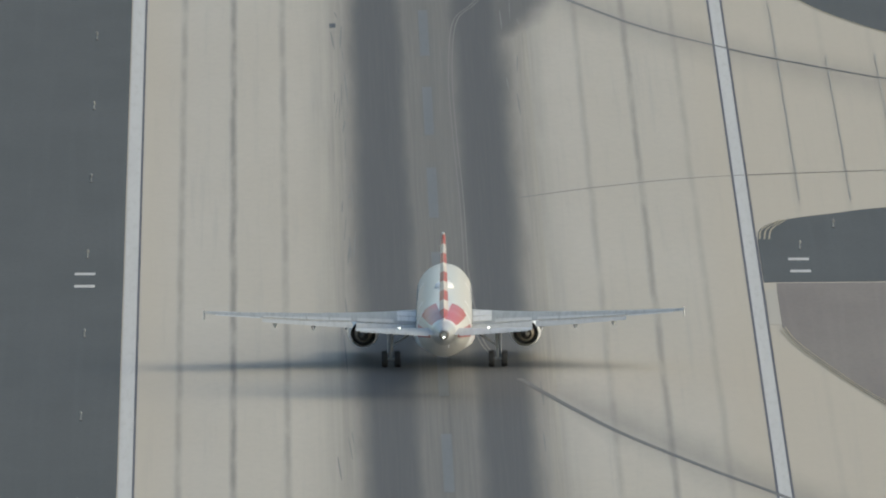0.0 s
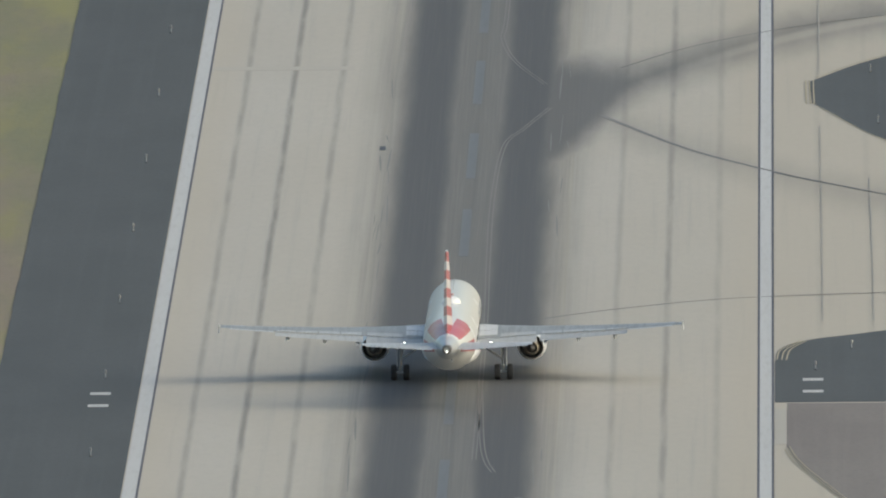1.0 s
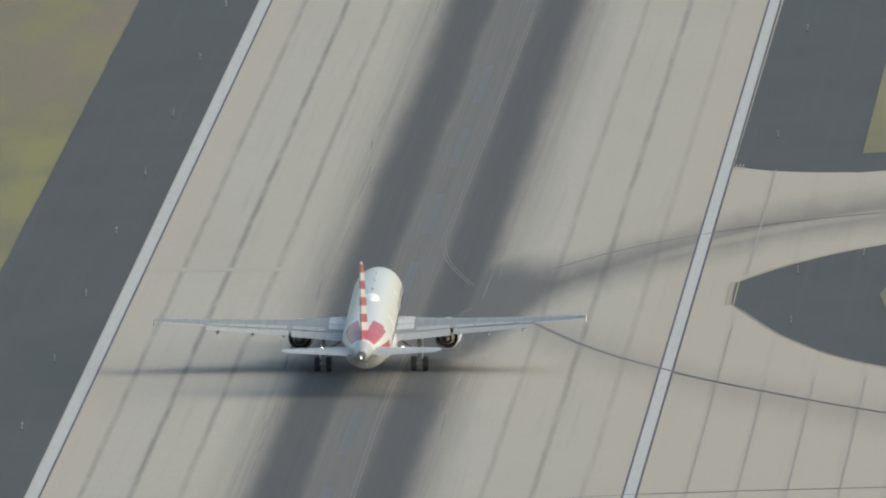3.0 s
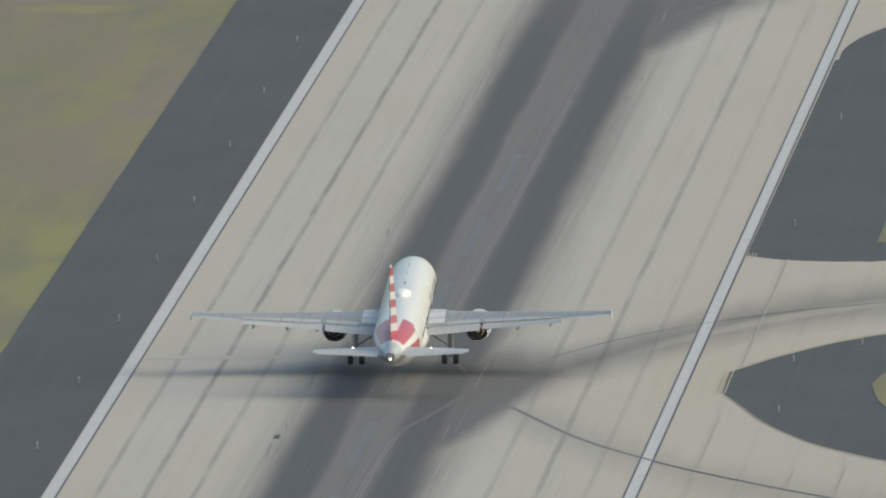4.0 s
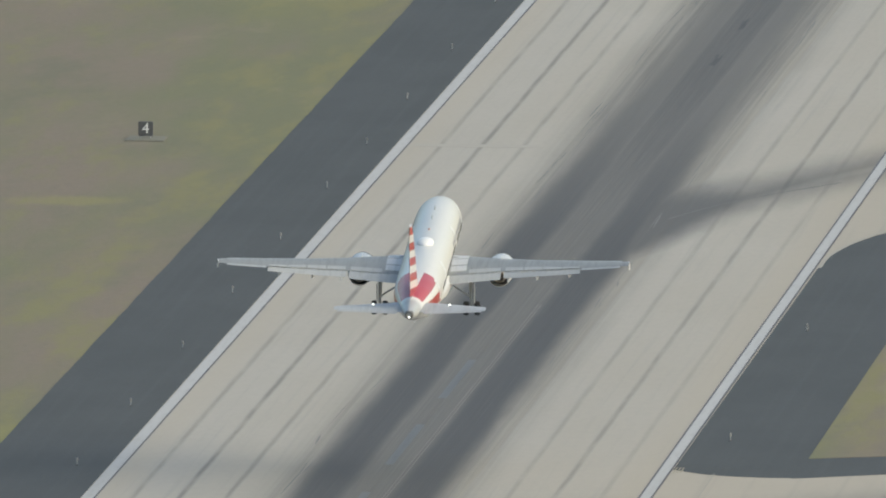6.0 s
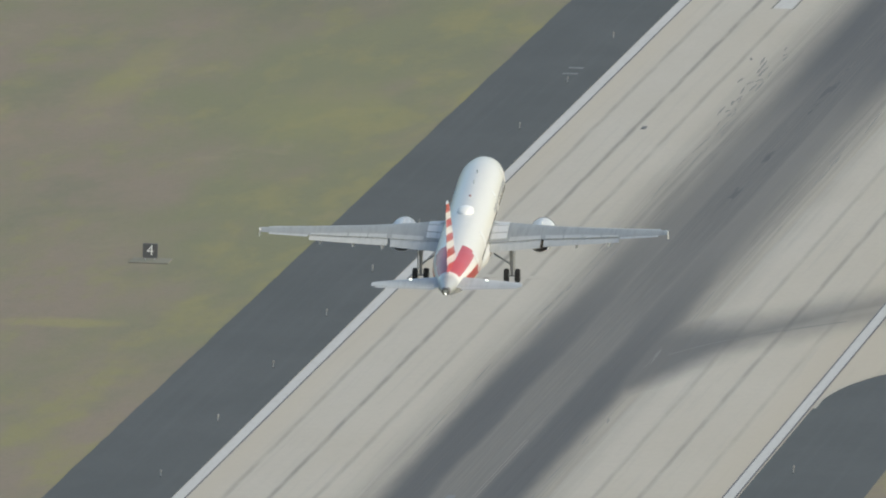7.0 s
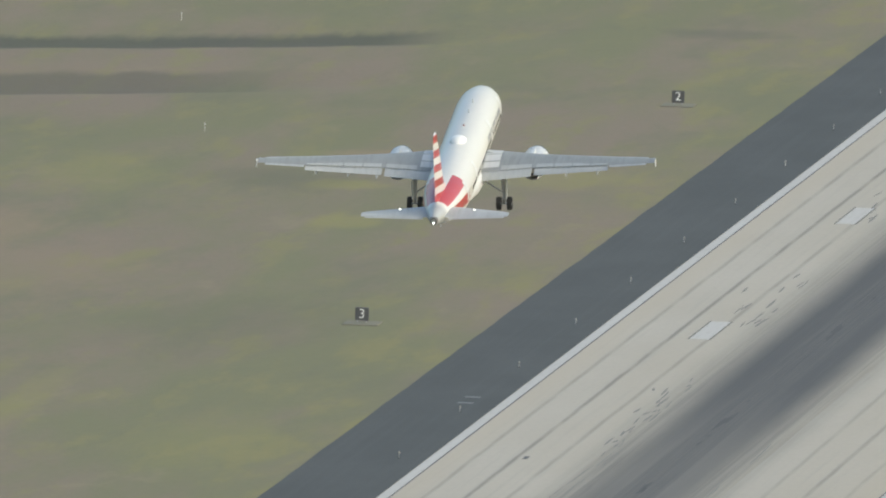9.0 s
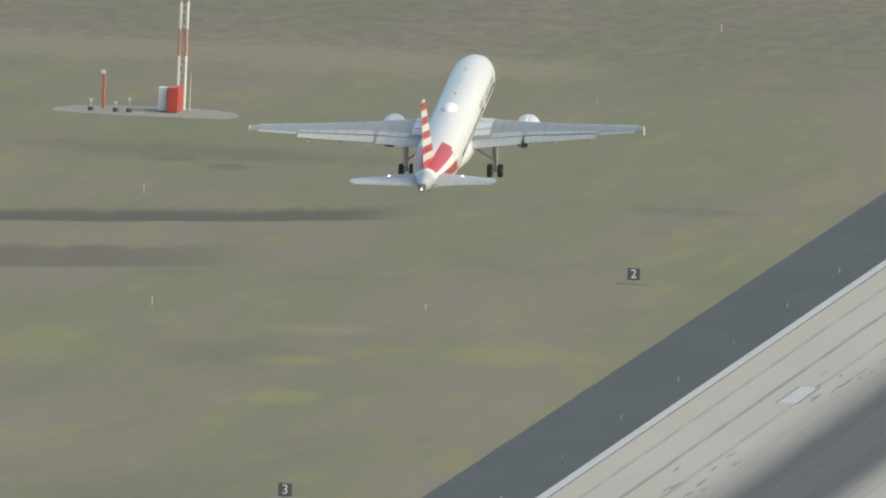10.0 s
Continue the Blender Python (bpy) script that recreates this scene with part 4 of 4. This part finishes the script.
    part("tip_lamp", tube(bmesh.new(), (s * 16.8, lead_edge(16.8) - 0.05, wing_z(16.8)), (s * 16.8, lead_edge(16.8) + 0.12, wing_z(16.8)), 0.07, 0.04, 8), LAMP_WHITE, main)
    # pale walkway panels at the root
    for ya, yb in ((5.1, 3.6), (3.4, 1.8), (1.6, 0.5)):
        bm = bmesh.new()
        rings = []
        for x in (2.02, 3.35):
            c, le = lead_edge(x) - trail_edge(x), lead_edge(x)
            ring = []
            for yy in (ya, yb):
                u = (le - yy) / c
                t = 0.14 * (2.97 * math.sqrt(u) - 1.26 * u - 3.52 * u * u + 2.84 * u ** 3 - 1.015 * u ** 4) * c * 0.5
                ring.append((s * x, yy, wing_z(x) + t + 0.02 * c * (1 - (2 * u - 1) ** 2) + 0.035))
            ring += [(q[0], q[1], q[2] - 0.10) for q in ring[::-1]]
            rings.append(ring)
        part("root_panel", loft(bm, rings), PANEL, main)
    return main


def ring_of(y, r, cx, cz, n=24, rz=None):
    return [(cx + r * math.cos(2 * math.pi * i / n), y, cz + (rz or r) * math.sin(2 * math.pi * i / n)) for i in range(n)]


def engine(parent, s):
    cx, cz = s * 5.78, 1.88
    e = smooth(part("engine", loft(bmesh.new(), [ring_of(y + 0.6, r, cx, cz) for y, r in ((9.05, 0.90), (9.00, 0.97), (8.60, 1.06), (7.70, 1.12), (6.50, 1.12), (5.30, 1.03), (4.60, 0.93), (4.58, 0.88), (5.20, 0.90), (5.90, 0.90))], cap=False), NACELLE, parent))
    smooth(part("inlet_lip", loft(bmesh.new(), [ring_of(y + 0.6, r, cx, cz) for y, r in ((8.65, 1.07), (8.95, 1.02), (9.12, 0.96), (9.14, 0.90), (9.06, 0.85), (8.80, 0.82))], cap=False), LIP, e))
    smooth(part("fan_duct", loft(bmesh.new(), [ring_of(y + 0.6, r, cx, cz) for y, r in ((5.95, 0.90), (5.90, 0.3))], cap=False), HOT, e))
    smooth(part("core_cowl", loft(bmesh.new(), [ring_of(y + 0.6, r, cx, cz) for y, r in ((5.90, 0.66), (4.90, 0.62), (4.00, 0.47), (3.98, 0.42), (4.30, 0.40))], cap=False), CORE, e))
    smooth(part("exhaust_cone", loft(bmesh.new(), [ring_of(y + 0.6, r, cx, cz) for y, r in ((4.60, 0.34), (4.00, 0.26), (3.45, 0.04))]), HOT, e))
    smooth(part("fan_disc", loft(bmesh.new(), [ring_of(y + 0.6, r, cx, cz) for y, r in ((8.30, 0.84), (8.25, 0.84), (8.20, 0.3))]), DARK, e))
    smooth(part("core_end", loft(bmesh.new(), [ring_of(y + 0.6, r, cx, cz) for y, r in ((4.32, 0.41), (4.30, 0.1))]), HOT, e))
    bm = bmesh.new()
    loft(bm, [[(cx - w, y, z0), (cx + w, y, z0), (cx + w * 0.6, y, z1), (cx - w * 0.6, y, z1)] for y, w, z0, z1 in
              ((8.4, 0.08, 2.75, 3.0), (6.6, 0.22, 2.7, 3.25), (4.4, 0.22, 2.6, 3.35), (2.2, 0.12, 2.7, 3.25))])
    smooth(part("pylon", bm, NACELLE, e))
    return e


def wheel(parent, x, y, r, w):
    prof = [(-w / 2, r * 0.55), (-w / 2, r * 0.86), (-w * 0.36, r * 0.97), (0, r), (w * 0.36, r * 0.97), (w / 2, r * 0.86), (w / 2, r * 0.55)]
    n = 22
    rings = [[(x + dx, y + rr * math.cos(2 * math.pi * i / n), r + rr * math.sin(2 * math.pi * i / n)) for i in range(n)] for dx, rr in prof]
    t = smooth(part("wheel", loft(bmesh.new(), rings, cap=False), TYRE, parent))
    hub = [[(x + dx, y + rr * math.cos(2 * math.pi * i / n), r + rr * math.sin(2 * math.pi * i / n)) for i in range(n)] for dx, rr in ((-w * 0.42, r * 0.55), (-w * 0.3, r * 0.2), (w * 0.3, r * 0.2), (w * 0.42, r * 0.55))]
    smooth(part("rim", loft(bmesh.new(), hub), STRUT, t))
    return t


def main_gear(parent, s):
    g = smooth(part("main_gear", tube(bmesh.new(), (s * 3.8, 0, 0.55), (s * 3.72, 0.15, 3.1), 0.11, 0.17, 12), STRUT, parent, "grey main landing gear leg"))
    for dx in (-0.46, 0.46):
        wheel(g, s * 3.8 + dx, 0.0, 0.585, 0.42)
    part("axle", tube(bmesh.new(), (s * 3.8 - 0.5, 0, 0.585), (s * 3.8 + 0.5, 0, 0.585), 0.09), STRUT, g)
    part("side_brace", tube(bmesh.new(), (s * 3.78, 0.05, 1.5), (s * 2.3, 0.1, 2.45), 0.08), STRUT, g)
    part("torque_link", tube(bmesh.new(), (s * 3.8, -0.3, 1.0), (s * 3.78, -0.05, 1.6), 0.06), STRUT, g)
    legs.append(g)
    part("gear_door", box(bmesh.new(), s * 4.02 - 0.03, s * 4.02 + 0.03, -0.35, 0.5, 1.0, 2.6, 0.02), PANEL, g)


def nose_gear(parent):
    g = smooth(part("nose_gear", tube(bmesh.new(), (0, 16.9, 0.38), (0, 16.75, 2.1), 0.09, 0.12, 12), STRUT, parent, "grey nose landing gear leg"))
    for dx in (-0.25, 0.25):
        wheel(g, dx, 16.9, 0.38, 0.22)
    part("axle", tube(bmesh.new(), (-0.25, 16.9, 0.38), (0.25, 16.9, 0.38), 0.06), STRUT, g)
    for dx in (-0.42, 0.42):
        part("gear_door", box(bmesh.new(), dx - 0.02, dx + 0.02, 16.2, 17.6, 1.05, 1.85, 0.01), PANEL, g)


def fuse_point(y, angle, out=0.0):
    """A place on the skin: angle up from the right side."""
    st = STATIONS
    for a, c in zip(st, st[1:]):
        if a[0] >= y >= c[0]:
            t = (a[0] - y) / (a[0] - c[0])
            rx, rz, zc = (a[i] + (c[i] - a[i]) * t for i in (1, 2, 3))
            return ((rx + out) * math.cos(angle), y, zc + (rz + out) * math.sin(angle))
    return (0, y, 3.7)


def patch(y0, y1, a0, a1, out=0.012, n=4):
    """A thin piece that follows the skin between two stations and two angles."""
    bm = bmesh.new()
    rings = []
    for i in range(3):
        y = y0 + (y1 - y0) * i / 2
        up = [fuse_point(y, a0 + (a1 - a0) * j / n, out) for j in range(n + 1)]
        dn = [fuse_point(y, a0 + (a1 - a0) * j / n, -0.03) for j in range(n, -1, -1)]
        rings.append(up + dn)
    return loft(bm, rings)


def airliner_model():
    p = holder("airliner")
    tagged(p, "white passenger jet with red and white striped tail, wheels down", "airplane")
    n = 40
    rings = [[(rx * math.cos(2 * math.pi * i / n), y, zc + rz * math.sin(2 * math.pi * i / n)) for i in range(n)] for y, rx, rz, zc in STATIONS]
    body = smooth(part("fuselage", loft(bmesh.new(), rings), FUSE, p), 60)
    smooth(part("exhaust_tip", loft(bmesh.new(), [ring_of(y, r, 0, 4.41, 16) for y, r in ((-21.95, 0.38), (-22.42, 0.30), (-22.44, 0.22), (-22.0, 0.16))]), HOT, p, "dark tailpipe of the auxiliary power unit"))
    # belly fairing
    fair = []
    for y, w, h0, h1 in ((8.6, 0.5, 1.75, 2.4), (7.0, 1.7, 1.67, 3.15), (4.0, 2.15, 1.54, 3.35), (0.0, 2.2, 1.52, 3.25), (-3.0, 2.05, 1.57, 3.15), (-5.4, 1.5, 1.6, 2.6), (-6.8, 0.6, 1.75, 2.2)):
        fair.append([(w * math.copysign(abs(math.cos(a)) ** 0.6, math.cos(a)), y, (h0 + h1) / 2 + (h1 - h0) / 2 * math.copysign(abs(math.sin(a)) ** 0.7, math.sin(a))) for a in [i * math.pi / 12 for i in range(24)]])
    smooth(part("belly_fairing", loft(bmesh.new(), fair), PANEL, p), 60)
    for s in (-1, 1):
        wing(p, s)
        engine(p, s)
        main_gear(p, s)
        secs = [[(s * px, py, pz) for px, py, pz in wing_section(x, le, tr, z, 0.10, 8)] for x, le, tr, z in ((0.35, -16.4, -20.2, 4.18), (0.9, -16.8, -20.3, 4.23), (5.9, -20.2, -21.65, 4.66), (6.22, -20.55, -21.7, 4.69))]
        st = lifting_part("tailplane", p, TAIL, secs)
        ez = [[(s * px, py, pz) for px, py, pz in wing_section(x, tr + 0.02, tr - c, z - 0.02, 0.09, 5, 0.03)] for x, tr, z, c in ((1.1, -20.3, 4.25, 0.65), (5.9, -21.63, 4.65, 0.35))]
        lifting_part("elevator", st, FLAP, ez)
        part("logo_lamp", tube(bmesh.new(), (s * 3.15, -19.1, 4.52), (s * 3.15, -19.1, 4.64), 0.10, 0.08, 10), NAV, st, "small white lamp")
        part("cockpit_window", patch(stretch(19.55), stretch(18.75), math.pi / 2 - s * 0.75, math.pi / 2 - s * 1.35), WINDOW, body)
        for i in range(2):
            part("cockpit_window", patch(stretch(20.15 - 0.1 * i), stretch(19.6), math.pi / 2 - s * (0.08 + 0.42 * i), math.pi / 2 - s * (0.42 + 0.42 * i)), WINDOW, body)
        # cabin windows and doors
        base_ang = -0.02 if s > 0 else math.pi + 0.02
        first = None
        for i in range(48):
            y = 17.0 - i * 0.533
            if abs(y - 9.6) < 0.6 or abs(y + 4.3) < 0.5:
                continue
            if first is None:
                first = part("cabin_window", patch(0.115, -0.115, base_ang - 0.085, base_ang + 0.085, 0.012, 2), WINDOW, body)
                first.location.y = y
            else:
                c = first.copy()
                scene.collection.objects.link(c)
                c.location.y = y
        for y in (18.4, 9.6, -4.3, -11.2):
            a0, a1 = (-0.18, 0.72)
            a0, a1 = (a0, a1) if s > 0 else (math.pi - a0, math.pi - a1)
            part("cabin_door", patch(y + 0.42, y - 0.42, a0, a1, 0.015), PANEL, body)
        for i, wd in enumerate((1.1, 0.9, 0.8, 0.9, 0.5, 0.8, 0.9, 0.9)):
            y = 16.8 - 1.35 * i
            a0, a1 = (0.14, 0.34)
            a0, a1 = (a0, a1) if s > 0 else (math.pi - a0, math.pi - a1)
            part("title_bar", patch(y, y - wd, a0, a1, 0.014), GREY_MARK, body)
    nose_gear(p)
    # fin with dorsal root
    fin = []
    for z, le, tr, w in ((5.0, -12.2, -19.2, 0.34), (5.6, -13.4, -19.25, 0.33), (6.2, -14.6, -19.4, 0.31), (8.8, -16.8, -20.1, 0.24), (11.1, -18.75, -20.75, 0.15), (11.4, -19.2, -20.8, 0.08)):
        ring = []
        for u, t in ((0, 0), (0.08, 0.6), (0.3, 1), (0.6, 0.8), (1.0, 0.08)):
            ring.append((w * t, le + (tr - le) * u, z))
        ring += [(-q[0] - (0.001 if i == 0 else 0), q[1], q[2]) for i, q in enumerate(ring[:0:-1])]
        fin.append(ring)
    f = smooth(part("fin", loft(bmesh.new(), fin), FIN, p, "fin with red and white stripes"), 50)
    rud = [[(w, y0, z), (0, y1, z), (-w, y0, z)] for z, y0, y1, w in ((5.5, -19.27, -20.6, 0.05), (11.0, -20.75, -21.4, 0.03))]
    part("rudder", loft(bmesh.new(), rud), FIN, f)
    dome = []
    for u, r in ((0, 0.05), (0.1, 0.45), (0.3, 0.68), (0.6, 0.70), (0.85, 0.5), (1.0, 0.06)):
        dome.append([(r * math.cos(a), 1.3 - 2.7 * u, 5.70 + 0.62 * r * math.sin(a)) for a in [i * math.pi / 8 for i in range(16)]])
    smooth(part("antenna_dome", loft(bmesh.new(), dome), DOME, p, "white rounded antenna dome"))
    part("beacon", loft(bmesh.new(), [[(r * math.cos(a), 5.0 + r * math.sin(a), h) for a in [i * math.pi / 6 for i in range(12)]] for r, h in ((0.11, 5.74), (0.10, 5.84), (0.05, 5.91))]), BEACON, p, "red beacon lamp")
    for y in (9.5, 13.2):
        part("blade_antenna", loft(bmesh.new(), [[(0.03, y + a, z), (0.03, y - b2, z), (-0.03, y - b2, z), (-0.03, y + a, z)] for z, a, b2 in ((5.72, 0.2, 0.25), (6.12, -0.05, 0.25))]), PANEL, p)
    smooth(part("tail_lamp", loft(bmesh.new(), [ring_of(y, r, 0, 4.25, 10) for y, r in ((-22.30, 0.05), (-22.52, 0.06), (-22.57, 0.035))]), NAV, p, "white tail lamp"))
    part("tail_drain", tube(bmesh.new(), (0.3, -19.2, 3.6), (0.3, -19.45, 3.2), 0.05, 0.04, 8), PANEL, p)
    return p


airliner = airliner_model()


def fly(thing):
    """Roll, rotation and climb along the runway."""
    def attitude(x, y, z, up, turn, lean):
        m = Euler((0, 0, radians(turn))).to_matrix() @ Euler((radians(up), 0, 0)).to_matrix() @ Euler((0, radians(lean), 0)).to_matrix()
        return Matrix.Translation((x, y, z)) @ m.to_4x4()
    walk(thing, [(t, attitude(*r)) for t, *r in FLIGHT])
    # the legs lengthen as the weight comes off the wheels
    for leg in legs:
        walk(leg, [(t, pose(0, 0, z)) for t, z in ((0.0, 0.0), (3.5, 0.0), (4.2, -0.06), (4.8, -0.32), (6.0, -0.34), (10.0, -0.34))])


def flex(main, s):
    """The wing hangs lower while it carries no lift."""
    rows = []
    for t, droop in ((0.0, 1.4), (1.0, 1.1), (2.0, 0.5), (3.0, 0.1), (4.0, 0.0), (10.0, 0.0)):
        rows.append((t, Matrix.Translation((s * 1.9, 0, 3.0)) @ pose(0, 0, 0, 0, s * droop, 0) @ Matrix.Translation((-s * 1.9, 0, -3.0))))
    walk(main, rows)


def motions():
    fly(airliner)
    for main, s in wings:
        flex(main, s)


motions()
